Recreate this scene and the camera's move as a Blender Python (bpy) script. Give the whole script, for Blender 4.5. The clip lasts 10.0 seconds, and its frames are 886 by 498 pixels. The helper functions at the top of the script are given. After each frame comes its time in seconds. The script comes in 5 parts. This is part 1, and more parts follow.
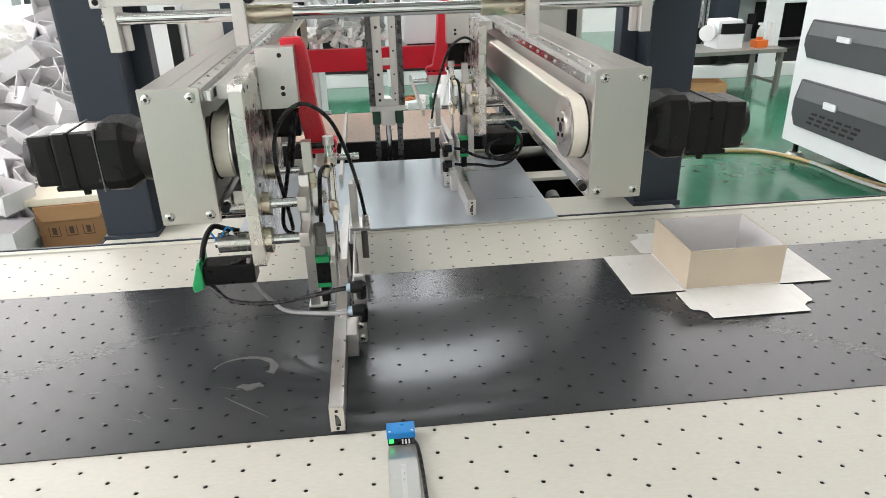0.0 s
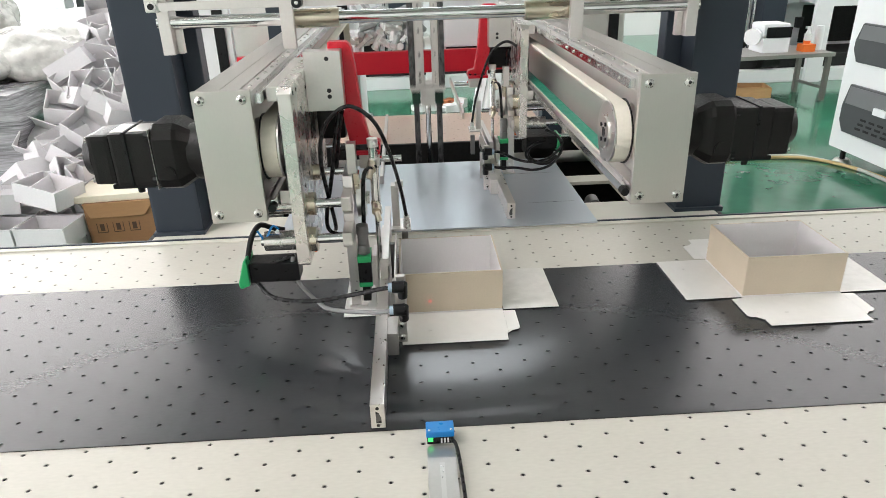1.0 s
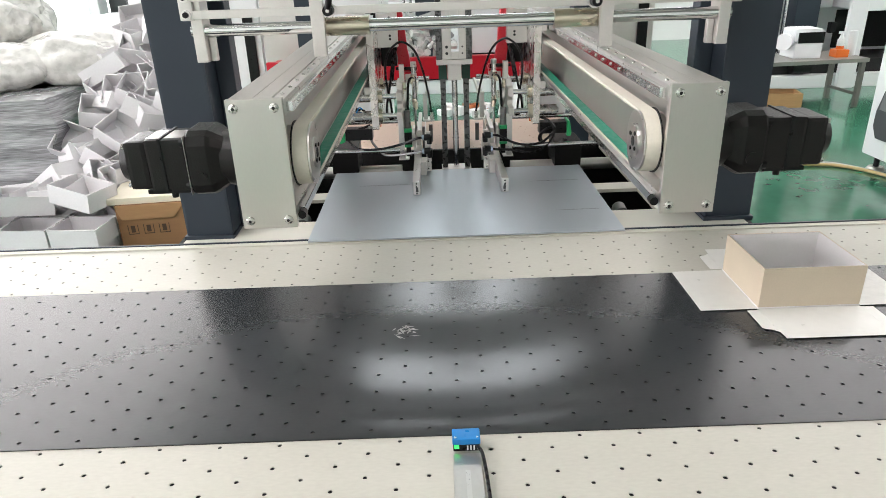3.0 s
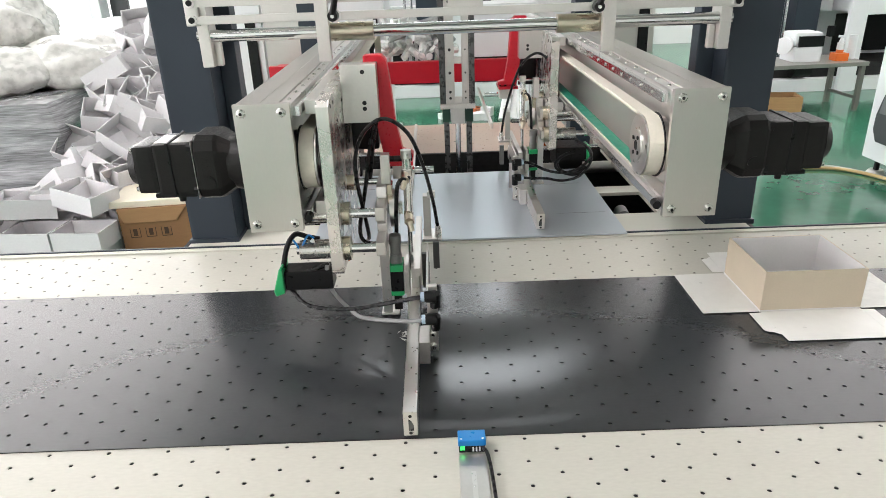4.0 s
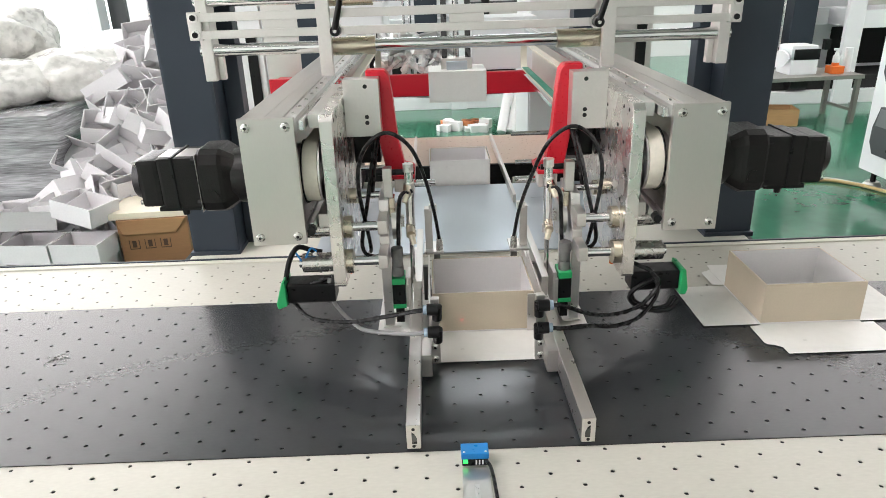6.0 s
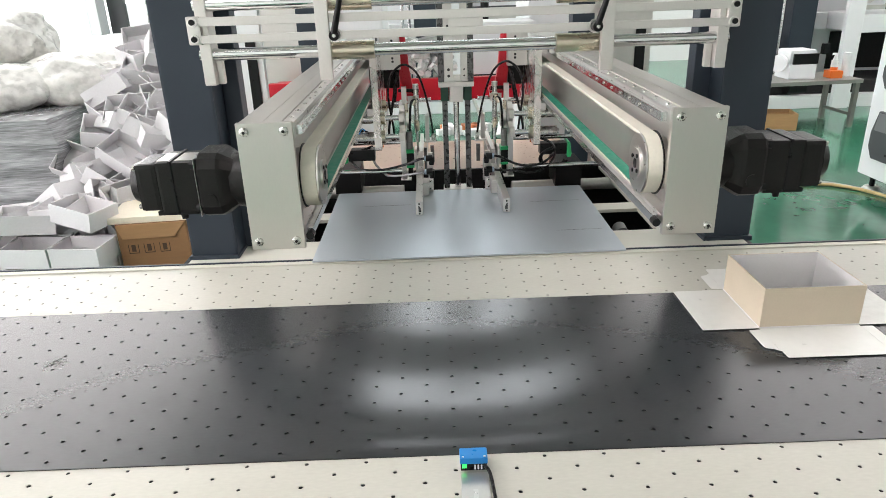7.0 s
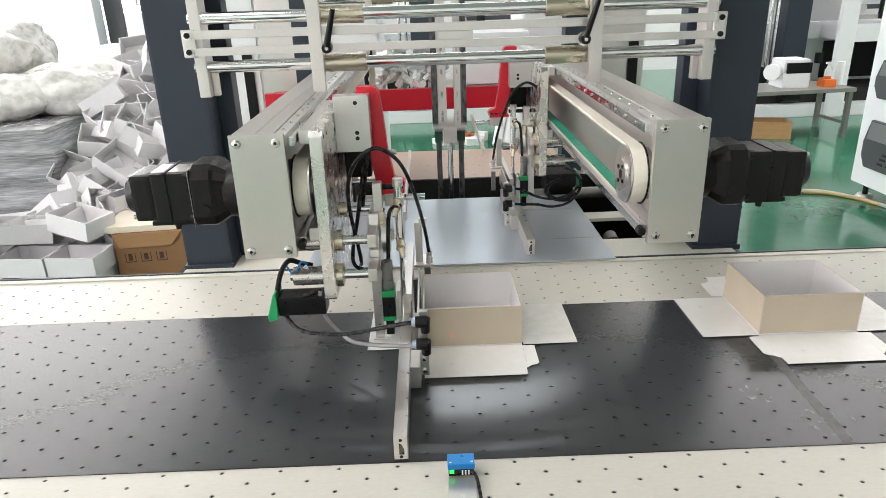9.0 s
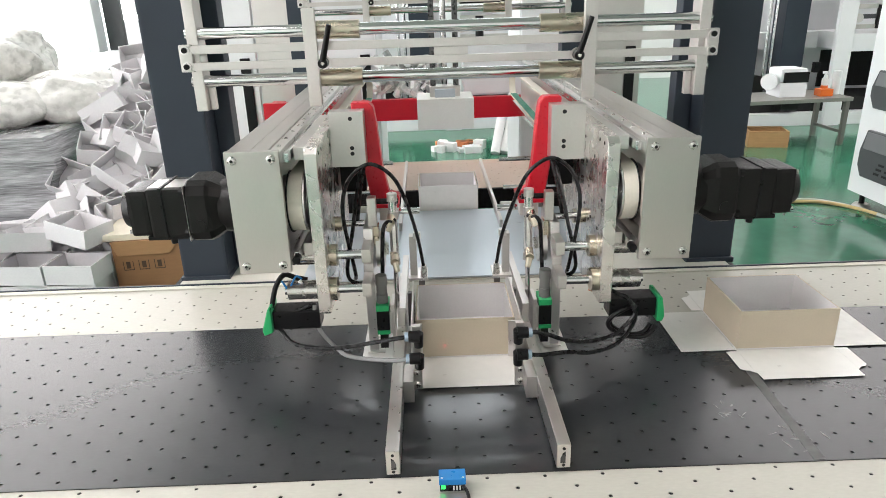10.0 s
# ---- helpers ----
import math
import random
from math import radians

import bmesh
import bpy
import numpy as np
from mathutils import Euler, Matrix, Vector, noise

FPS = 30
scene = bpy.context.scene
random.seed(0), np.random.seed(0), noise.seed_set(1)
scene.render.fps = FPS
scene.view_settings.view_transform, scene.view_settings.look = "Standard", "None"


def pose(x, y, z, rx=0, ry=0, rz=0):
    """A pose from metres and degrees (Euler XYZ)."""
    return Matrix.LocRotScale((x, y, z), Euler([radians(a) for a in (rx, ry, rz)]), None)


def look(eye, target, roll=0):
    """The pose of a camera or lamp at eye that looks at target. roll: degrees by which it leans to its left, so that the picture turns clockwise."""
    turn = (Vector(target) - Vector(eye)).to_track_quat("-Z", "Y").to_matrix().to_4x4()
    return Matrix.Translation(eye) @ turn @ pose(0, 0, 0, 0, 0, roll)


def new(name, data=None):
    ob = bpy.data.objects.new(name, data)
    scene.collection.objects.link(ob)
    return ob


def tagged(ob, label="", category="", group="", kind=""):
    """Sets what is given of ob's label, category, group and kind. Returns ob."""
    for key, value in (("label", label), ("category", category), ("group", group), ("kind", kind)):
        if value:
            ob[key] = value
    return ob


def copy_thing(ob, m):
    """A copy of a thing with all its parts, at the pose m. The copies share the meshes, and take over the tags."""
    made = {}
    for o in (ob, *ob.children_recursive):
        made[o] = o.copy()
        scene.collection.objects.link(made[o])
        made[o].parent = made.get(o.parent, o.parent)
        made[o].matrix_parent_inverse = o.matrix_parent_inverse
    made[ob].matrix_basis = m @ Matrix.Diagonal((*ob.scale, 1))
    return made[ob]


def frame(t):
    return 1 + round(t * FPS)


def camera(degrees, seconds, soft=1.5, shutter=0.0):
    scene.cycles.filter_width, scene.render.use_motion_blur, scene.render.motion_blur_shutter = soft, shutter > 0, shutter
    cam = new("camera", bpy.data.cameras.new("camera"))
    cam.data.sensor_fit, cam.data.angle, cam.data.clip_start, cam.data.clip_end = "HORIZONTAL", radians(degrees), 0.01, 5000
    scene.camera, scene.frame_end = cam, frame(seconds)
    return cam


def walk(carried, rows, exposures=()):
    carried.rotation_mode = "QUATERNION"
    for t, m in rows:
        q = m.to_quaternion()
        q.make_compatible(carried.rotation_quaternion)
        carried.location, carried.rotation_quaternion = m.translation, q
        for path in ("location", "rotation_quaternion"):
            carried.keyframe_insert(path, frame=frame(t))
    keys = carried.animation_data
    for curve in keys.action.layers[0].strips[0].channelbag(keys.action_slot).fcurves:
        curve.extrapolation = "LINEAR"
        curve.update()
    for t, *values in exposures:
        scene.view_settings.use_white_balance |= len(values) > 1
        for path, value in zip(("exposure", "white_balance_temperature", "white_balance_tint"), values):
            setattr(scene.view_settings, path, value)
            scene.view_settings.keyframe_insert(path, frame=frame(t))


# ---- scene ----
# The camera, held by hand and almost at rest
cam = camera(66.8, 10.0, soft=0.65, shutter=0.25)
ROWS = [
    (0.0, 0.0337, 0.0252, 1.5794, -5.68, -24.33, 1.58),
    (0.5, 0.0289, 0.0202, 1.5834, -4.03, -24.19, 1.71),
    (1.0, 0.0229, 0.0154, 1.5834, -2.47, -24.03, 1.82),
    (1.5, 0.0226, 0.0111, 1.5878, -1.29, -23.93, 1.92),
    (2.0, 0.0242, 0.0107, 1.5894, -0.61, -23.80, 1.95),
    (2.5, 0.0207, 0.0144, 1.5899, -0.31, -23.72, 2.02),
    (4.0, 0.0096, 0.0042, 1.5945, -0.28, -23.34, 2.06),
    (4.5, 0.0027, 0.0003, 1.6009, -0.38, -23.19, 1.92),
    (5.0, -0.0034, 0.0001, 1.5992, -0.47, -22.91, 2.00),
    (5.5, 0.0000, 0.0000, 1.6000, -0.49, -22.64, 1.97),
    (7.0, 0.0040, 0.0009, 1.5994, -0.57, -22.04, 1.95),
    (7.5, -0.0024, -0.0040, 1.6047, -0.65, -21.95, 1.91),
    (8.0, 0.0038, -0.0143, 1.6075, -0.69, -21.84, 1.98),
    (8.5, 0.0109, -0.0170, 1.6091, -0.73, -21.66, 1.90),
    (9.0, 0.0176, -0.0168, 1.6079, -0.78, -21.36, 1.97),
    (9.5, 0.0240, -0.0163, 1.6150, -0.78, -21.15, 1.94),
    (10.0, 0.0274, -0.0208, 1.6248, -0.88, -20.83, 1.79),
]
walk(cam, [(t, pose(x, y, z, 0, 0, yaw) @ pose(0, 0, 0, 90 + pitch) @ pose(0, 0, 0, 0, 0, -roll)) for t, x, y, z, yaw, pitch, roll in ROWS])

# Daylight from a bright hall: sky through the roof lights and the glazed side
world = bpy.data.worlds.new("world")
scene.world = world
world.use_nodes = True
_n, _l = world.node_tree.nodes, world.node_tree.links
_sky = _n.new("ShaderNodeTexSky")
_sky.sky_type, _sky.sun_disc = "NISHITA", False
_sky.sun_elevation, _sky.sun_rotation = radians(50), radians(-60)
_l.new(_sky.outputs[0], _n["Background"].inputs[0])
_n["Background"].inputs[1].default_value = 0.15
scene.view_settings.exposure = 0.37


def area(name, m, sx, sy, watts, colour=(1, 1, 1)):
    d = bpy.data.lights.new(name, "AREA")
    d.shape, d.size, d.size_y, d.energy, d.color = "RECTANGLE", sx, sy, watts, colour
    ob = new(name, d)
    ob.matrix_world = m
    return ob


# daylight through the large windows at the west and north-west
area("west_window_light", pose(-11.95, 3.5, 3.0, 0, -90, 0), 4.0, 18, 1150, (1.0, 0.93, 0.945))
area("north_window_light", pose(-8.5, 12.95, 2.6, -90, 0, 0), 7.0, 4.4, 300, (1.0, 0.93, 0.945))

# the sensor's own red beam
_d = bpy.data.lights.new("sensor_beam", "SPOT")
_d.energy, _d.color, _d.spot_size, _d.spot_blend, _d.shadow_soft_size = 9.0, (1.0, 0.03, 0.03), radians(1.3), 0.6, 0.001
_o = new("sensor_beam", _d)
_o.matrix_world = look((0.050, 0.7265, 1.0095), (0.042, 1.06, 1.026))

# Materials
def mat(name, colour, rough=0.5, metal=0.0, var=0.06, scale=12.0, bump=0.0, bscale=80.0, stretch=(1, 1, 1), rvar=0.1, rand=0.0, coat=0.0, spec=0.5, island=0.0, trans=0.0, emit=0.0):
    m = bpy.data.materials.new(name)
    m.use_nodes = True
    nt = m.node_tree
    n, l = nt.nodes, nt.links
    b = n["Principled BSDF"]
    b.inputs["Roughness"].default_value = rough
    b.inputs["Metallic"].default_value = metal
    b.inputs["Specular IOR Level"].default_value = spec
    if coat:
        b.inputs["Coat Weight"].default_value = coat
        b.inputs["Coat Roughness"].default_value = 0.15
    if trans:
        b.inputs["Transmission Weight"].default_value = trans
    if emit:
        b.inputs["Emission Color"].default_value = (*colour, 1)
        b.inputs["Emission Strength"].default_value = emit
    tc = n.new("ShaderNodeTexCoord")
    mp = n.new("ShaderNodeMapping")
    mp.inputs["Scale"].default_value = stretch
    l.new(tc.outputs["Object"], mp.inputs[0])
    big = n.new("ShaderNodeTexNoise")
    big.inputs["Scale"].default_value, big.inputs["Detail"].default_value = scale, 5
    fine = n.new("ShaderNodeTexNoise")
    fine.inputs["Scale"].default_value, fine.inputs["Detail"].default_value = bscale, 4
    l.new(mp.outputs[0], big.inputs[0])
    l.new(mp.outputs[0], fine.inputs[0])
    add = n.new("ShaderNodeMath")
    add.operation = "ADD"
    l.new(big.outputs[0], add.inputs[0])
    l.new(fine.outputs[0], add.inputs[1])
    last = add.outputs[0]
    mr = n.new("ShaderNodeMapRange")
    mr.inputs[1].default_value, mr.inputs[2].default_value = 0.6, 1.4
    mr.inputs[3].default_value, mr.inputs[4].default_value = 1 - var, 1 + var
    l.new(last, mr.inputs[0])
    val = mr.outputs[0]
    if rand or island:
        src = n.new("ShaderNodeObjectInfo").outputs["Random"] if rand else n.new("ShaderNodeNewGeometry").outputs["Random Per Island"]
        r2 = n.new("ShaderNodeMapRange")
        r2.inputs[3].default_value, r2.inputs[4].default_value = 1 - (rand or island), 1 + (rand or island)
        l.new(src, r2.inputs[0])
        mm = n.new("ShaderNodeMath")
        mm.operation = "MULTIPLY"
        l.new(val, mm.inputs[0])
        l.new(r2.outputs[0], mm.inputs[1])
        val = mm.outputs[0]
    vm = n.new("ShaderNodeVectorMath")
    vm.operation = "SCALE"
    vm.inputs[0].default_value = colour
    l.new(val, vm.inputs["Scale"])
    l.new(vm.outputs[0], b.inputs["Base Color"])
    rr = n.new("ShaderNodeMapRange")
    rr.inputs[1].default_value, rr.inputs[2].default_value = 0.3, 0.7
    rr.inputs[3].default_value, rr.inputs[4].default_value = max(0.02, rough - rvar), min(1, rough + rvar)
    l.new(fine.outputs[0], rr.inputs[0])
    l.new(rr.outputs[0], b.inputs["Roughness"])
    if bump:
        bp = n.new("ShaderNodeBump")
        bp.inputs["Strength"].default_value, bp.inputs["Distance"].default_value = bump, 0.002
        l.new(fine.outputs[0], bp.inputs["Height"])
        l.new(bp.outputs[0], b.inputs["Normal"])
    return m


ALU = mat("brushed_aluminium", (0.74, 0.71, 0.69), 0.29, 1.0, 0.03, 5, 0.0, 120, (1, 0.5, 1), 0.02)
ALU_MILLED = mat("milled_aluminium", (0.78, 0.74, 0.71), 0.27, 0.95, 0.02, 6, 0.0, 30, (1, 1, 1), 0.03)
ALU_MATT = mat("anodised_aluminium", (0.66, 0.63, 0.605), 0.34, 0.88, 0.05, 14, 0.01, 200, (1, 1, 1), 0.06)
ALU_PLATE = mat("brushed_cover_sheet", (0.60, 0.565, 0.535), 0.33, 0.9, 0.03, 7, 0.01, 220, (1.5, 0.6, 0.5), 0.04)
STEEL = mat("steel_sheet", (0.52, 0.57, 0.62), 0.34, 0.75, 0.03, 4, 0.01, 300, (1, 0.1, 1), 0.02)
STREAK = mat("dried_glue_streak", (0.26, 0.29, 0.32), 0.3, 0.4, 0.1, 20)
GUIDE = mat("dark_guide_steel", (0.10, 0.10, 0.10), 0.3, 0.7, 0.1, 20)
CHROME = mat("chromed_rod", (0.74, 0.74, 0.74), 0.13, 1.0, 0.03, 20, 0, 90, (1, 1, 1), 0.05)
DULL_CHROME = mat("ground_steel", (0.62, 0.60, 0.57), 0.25, 1.0, 0.04, 20, 0, 90, (1, 1, 1), 0.05)
NICKEL = mat("nickel_sleeve", (0.62, 0.56, 0.45), 0.28, 1.0, 0.03, 6, 0, 40, (0.2, 1, 1), 0.03)
SCREW = mat("zinc_screw", (0.62, 0.61, 0.58), 0.28, 1.0, 0.06, 60, 0, 300)
POST = mat("slate_powder_coat", (0.030, 0.040, 0.054), 0.42, 0.0, 0.08, 8, 0.12, 500, (1, 1, 1), 0.06, spec=0.3)
BLACK_METAL = mat("black_motor_paint", (0.0080, 0.0073, 0.0070), 0.38, 0.0, 0.25, 25, 0.2, 400, (1, 1, 1), 0.1, spec=0.25)
RUBBER = mat("black_tube", (0.012, 0.012, 0.013), 0.28, 0.0, 0.1, 30, 0, 100, spec=0.3)
PLASTIC = mat("black_plastic", (0.008, 0.008, 0.0085), 0.35, 0.0, 0.1, 30, 0, 100, spec=0.22)
GREEN_CAP = mat("green_plastic", (0.02, 0.36, 0.12), 0.35, 0.0, 0.08, 30)
RED = mat("red_enamel", (0.56, 0.006, 0.022), 0.35, 0.0, 0.08, 14, 0.05, 200)
CREAM_FRAME = mat("cream_painted_steel", (0.62, 0.60, 0.53), 0.45, 0.0, 0.05, 10, 0.05, 200)
BELT_WHITE = mat("white_urethane_belt", (0.74, 0.70, 0.60), 0.55, 0.0, 0.06, 20, 0.1, 200)
DARK_GREEN = mat("dark_green_pad", (0.008, 0.05, 0.03), 0.5)
GREEN_BELT = mat("green_belt_cover", (0.015, 0.25, 0.16), 0.45, 0.0, 0.1, 20)
BOARD = mat("kraft_lined_greyboard", (0.56, 0.48, 0.37), 0.62, 0.0, 0.05, 18, 0.08, 300, (1, 1, 1), 0.05)
WHITE_CARD = mat("white_card", (0.80, 0.78, 0.78), 0.6, 0.0, 0.03, 18, 0.06, 300, (1, 1, 1), 0.05)
PAPER = mat("coated_white_paper", (0.78, 0.77, 0.74), 0.35, 0.0, 0.04, 14, 0.1, 60, (1, 1, 1), 0.08)
WET = mat("paper_wet_with_glue", (0.66, 0.65, 0.61), 0.16, 0.0, 0.08, 25, 0.5, 55, (1, 1, 1), 0.06)
WHITE_BLOCK = mat("white_nylon", (0.80, 0.80, 0.77), 0.5, 0.0, 0.03, 14, 0.04, 200)
# near-black: puts the shade of holes and openings into colour; also black parts
DARK = mat("void_shade_and_black", (0.006, 0.006, 0.006), 0.7, 0.0, 0.1, 10)
FLOOR = mat("green_epoxy_floor", (0.044, 0.19, 0.112), 0.14, 0.0, 0.16, 1.3, 0.0, 8, (1, 1, 1), 0.02, spec=0.9)
WALL = mat("white_hall_wall", (0.78, 0.78, 0.77), 0.7, 0.0, 0.04, 1.5, 0.05, 40)
CABINET = mat("white_machine_paint", (0.80, 0.81, 0.82), 0.4, 0.0, 0.03, 6, 0.03, 200)
DARK_PANEL = mat("charcoal_moulding", (0.06, 0.062, 0.068), 0.4, 0.0, 0.08, 14, 0.06, 300)
CARTON = mat("brown_corrugated_card", (0.27, 0.135, 0.06), 0.7, 0.0, 0.1, 10, 0.15, 60, (1, 1, 6), 0.05)
PALE_CARTON = mat("pale_corrugated_card", (0.36, 0.195, 0.09), 0.7, 0.0, 0.08, 10, 0.15, 60, (1, 1, 6), 0.05)
FOAM = mat("cream_foam", (0.78, 0.71, 0.58), 0.75, 0.0, 0.05, 8, 0.2, 60)
INK = mat("dark_print", (0.07, 0.035, 0.02), 0.7, 0.0, 0.1, 10)
ORANGE = mat("orange_plastic", (0.75, 0.16, 0.02), 0.4)
BLUE = mat("blue_plastic", (0.005, 0.19, 0.52), 0.35)
TUBE_GREY = mat("translucent_tube", (0.22, 0.22, 0.22), 0.2, 0.0)
FILM = mat("stretch_film", (0.30, 0.30, 0.31), 0.2, 0.0, 0.7, 4, 1.0, 14, (0.6, 0.6, 9), 0.1)
COLLET = mat("pale_blue_collet", (0.35, 0.45, 0.55), 0.4)
GREY_CAST = mat("grey_cast_metal", (0.20, 0.20, 0.195), 0.42, 0.6, 0.08, 30, 0.05, 200)
BROWN_TRAY = mat("pale_phenolic_board", (0.56, 0.43, 0.34), 0.35, 0.0, 0.05, 6, 0.03, 80)


def belt_material(name, colour, rough, scuff, weave=0.0):
    m = mat(name, colour, rough, 0.0, 0.07, 5, 0.0, 260, (0.35, 1, 1), 0.002)
    n, l = m.node_tree.nodes, m.node_tree.links
    b = n["Principled BSDF"]
    tc = n.new("ShaderNodeTexCoord")
    # chalky scuffs: thin patches drawn out along the belt
    mp = n.new("ShaderNodeMapping")
    mp.inputs["Scale"].default_value = (3.0, 9.0, 1)
    t1 = n.new("ShaderNodeTexNoise")
    t1.inputs["Scale"].default_value, t1.inputs["Detail"].default_value, t1.inputs["Roughness"].default_value = 1.6, 8, 0.72
    l.new(tc.outputs["Object"], mp.inputs[0])
    l.new(mp.outputs[0], t1.inputs[0])
    mr = n.new("ShaderNodeMapRange")
    mr.inputs[1].default_value, mr.inputs[2].default_value, mr.inputs[3].default_value, mr.inputs[4].default_value = 0.60, 0.82, 0, scuff
    l.new(t1.outputs[0], mr.inputs[0])
    old = b.inputs["Base Color"].links[0].from_socket
    mx = n.new("ShaderNodeMix")
    mx.data_type = "RGBA"
    l.new(mr.outputs[0], mx.inputs["Factor"])
    l.new(old, mx.inputs["A"])
    mx.inputs["B"].default_value = (0.42, 0.41, 0.39, 1)
    l.new(mx.outputs["Result"], b.inputs["Base Color"])
    if weave:
        # the fine ribs run across the belt
        b.inputs["Anisotropic"].default_value = weave
        tg = n.new("ShaderNodeCombineXYZ")
        tg.inputs[0].default_value = 1.0
        l.new(tg.outputs[0], b.inputs["Tangent"])
    return m


BELT_BLACK = belt_material("black_belt", (0.033, 0.036, 0.039), 0.155, 0.003, 1.0)
BELT_CREAM = belt_material("cream_belt", (0.53, 0.515, 0.455), 0.42, 0.0)


# Mesh helpers
def thing(name, label, category, group="", kind="", m=None):
    ob = new(name)
    ob.empty_display_size = 0.05
    if m is not None:
        ob.matrix_world = m
    return tagged(ob, label, category, group, kind)


def part(name, bm, material, parent=None, label="", smooth=False):
    me = bpy.data.meshes.new(name)
    bm.to_mesh(me)
    bm.free()
    me.materials.append(material)
    if smooth:
        me.polygons.foreach_set("use_smooth", [True] * len(me.polygons))
        me.set_sharp_from_angle(angle=radians(40))
    ob = new(name, me)
    ob.parent = parent
    if label:
        ob["label"] = label
    return ob


def boxm(bm, x0, x1, y0, y1, z0, z1, bevel=0.0, m=None):
    r = bmesh.ops.create_cube(bm, size=1)
    vs = r["verts"]
    bmesh.ops.scale(bm, vec=(x1 - x0, y1 - y0, z1 - z0), verts=vs)
    bmesh.ops.translate(bm, vec=((x0 + x1) / 2, (y0 + y1) / 2, (z0 + z1) / 2), verts=vs)
    if bevel:
        es = list({e for v in vs for e in v.link_edges})
        out = bmesh.ops.bevel(bm, geom=es, offset=bevel, segments=2, affect="EDGES", profile=0.7)
        vs = list({v for f in out["faces"] for v in f.verts} | {v for v in vs if v.is_valid})
    if m is not None:
        bmesh.ops.transform(bm, matrix=m, verts=vs)
    return bm


def box(x0, x1, y0, y1, z0, z1, bevel=0.001):
    return boxm(bmesh.new(), x0, x1, y0, y1, z0, z1, bevel)


def cylm(bm, a, b, r, r2=None, seg=20):
    a, b = Vector(a), Vector(b)
    d = b - a
    m = Matrix.Translation((a + b) / 2) @ d.to_track_quat("Z", "Y").to_matrix().to_4x4()
    bmesh.ops.create_cone(bm, cap_ends=True, segments=seg, radius1=r, radius2=r if r2 is None else r2, depth=d.length, matrix=m)
    return bm


def cyl(a, b, r, r2=None, seg=20):
    return cylm(bmesh.new(), a, b, r, r2, seg)


def prism(points, axis, a, b, bevel=0.0):
    """A plate: outline points in the plane across the axis, from a to b along it."""
    bm = bmesh.new()

    def at(p, d):
        return (d, p[0], p[1]) if axis == "x" else (p[0], d, p[1]) if axis == "y" else (p[0], p[1], d)

    lo = [bm.verts.new(at(p, a)) for p in points]
    hi = [bm.verts.new(at(p, b)) for p in points]
    bm.faces.new(lo)
    bm.faces.new(hi)
    n = len(points)
    for i in range(n):
        bm.faces.new((lo[i], lo[(i + 1) % n], hi[(i + 1) % n], hi[i]))
    bmesh.ops.recalc_face_normals(bm, faces=bm.faces)
    if bevel:
        bmesh.ops.bevel(bm, geom=list(bm.edges), offset=bevel, segments=1, affect="EDGES")
    return bm


def tube(points, r, seg=8, steps=6):
    """A smooth round tube through the points."""
    pts = [Vector(p) for p in points]
    ext = [2 * pts[0] - pts[1]] + pts + [2 * pts[-1] - pts[-2]]
    line = []
    for i in range(1, len(ext) - 2):
        p0, p1, p2, p3 = ext[i - 1 : i + 3]
        for k in range(steps):
            u = k / steps
            line.append(0.5 * (2 * p1 + (p2 - p0) * u + (2 * p0 - 5 * p1 + 4 * p2 - p3) * u * u + (3 * p1 - p0 - 3 * p2 + p3) * u**3))
    line.append(pts[-1])
    bm, rings = bmesh.new(), []
    side = None
    for i, p in enumerate(line):
        d = (line[min(i + 1, len(line) - 1)] - line[max(i - 1, 0)]).normalized()
        if side is None:
            side = d.orthogonal().normalized()
        side = (side - d * side.dot(d)).normalized()
        up = d.cross(side)
        rings.append([bm.verts.new(p + r * (math.cos(2 * math.pi * k / seg) * side + math.sin(2 * math.pi * k / seg) * up)) for k in range(seg)])
    for a, b in zip(rings, rings[1:]):
        for k in range(seg):
            bm.faces.new((a[k], a[(k + 1) % seg], b[(k + 1) % seg], b[k]))
    bm.faces.new(rings[0][::-1])
    bm.faces.new(rings[-1])
    bmesh.ops.recalc_face_normals(bm, faces=bm.faces)
    return bm


def screw(parent, p, r, axis="y-", name="screw"):
    """A button-head screw with a hex socket, standing out along the axis."""
    d = {"y-": Vector((0, -1, 0)), "x-": Vector((-1, 0, 0)), "x+": Vector((1, 0, 0)), "z+": Vector((0, 0, 1))}[axis]
    p = Vector(p)
    bm = bmesh.new()
    cylm(bm, p - d * 0.001, p + d * r * 0.35, r, r * 0.92, 16)
    cylm(bm, p + d * r * 0.35, p + d * r * 0.62, r * 0.92, r * 0.55, 16)
    s = part(name, bm, SCREW, parent, "", True)
    part("socket", cyl(p + d * r * 0.60, p + d * r * 0.64, r * 0.36, None, 6), DARK, s)
    return s


# ---- The hall ----
CX = 0.0785  # the machine's mirror line


def setting(name, bm, material, label, category="structure"):
    ob = part(name, bm, material)
    return tagged(ob, label, category, "", "structure")


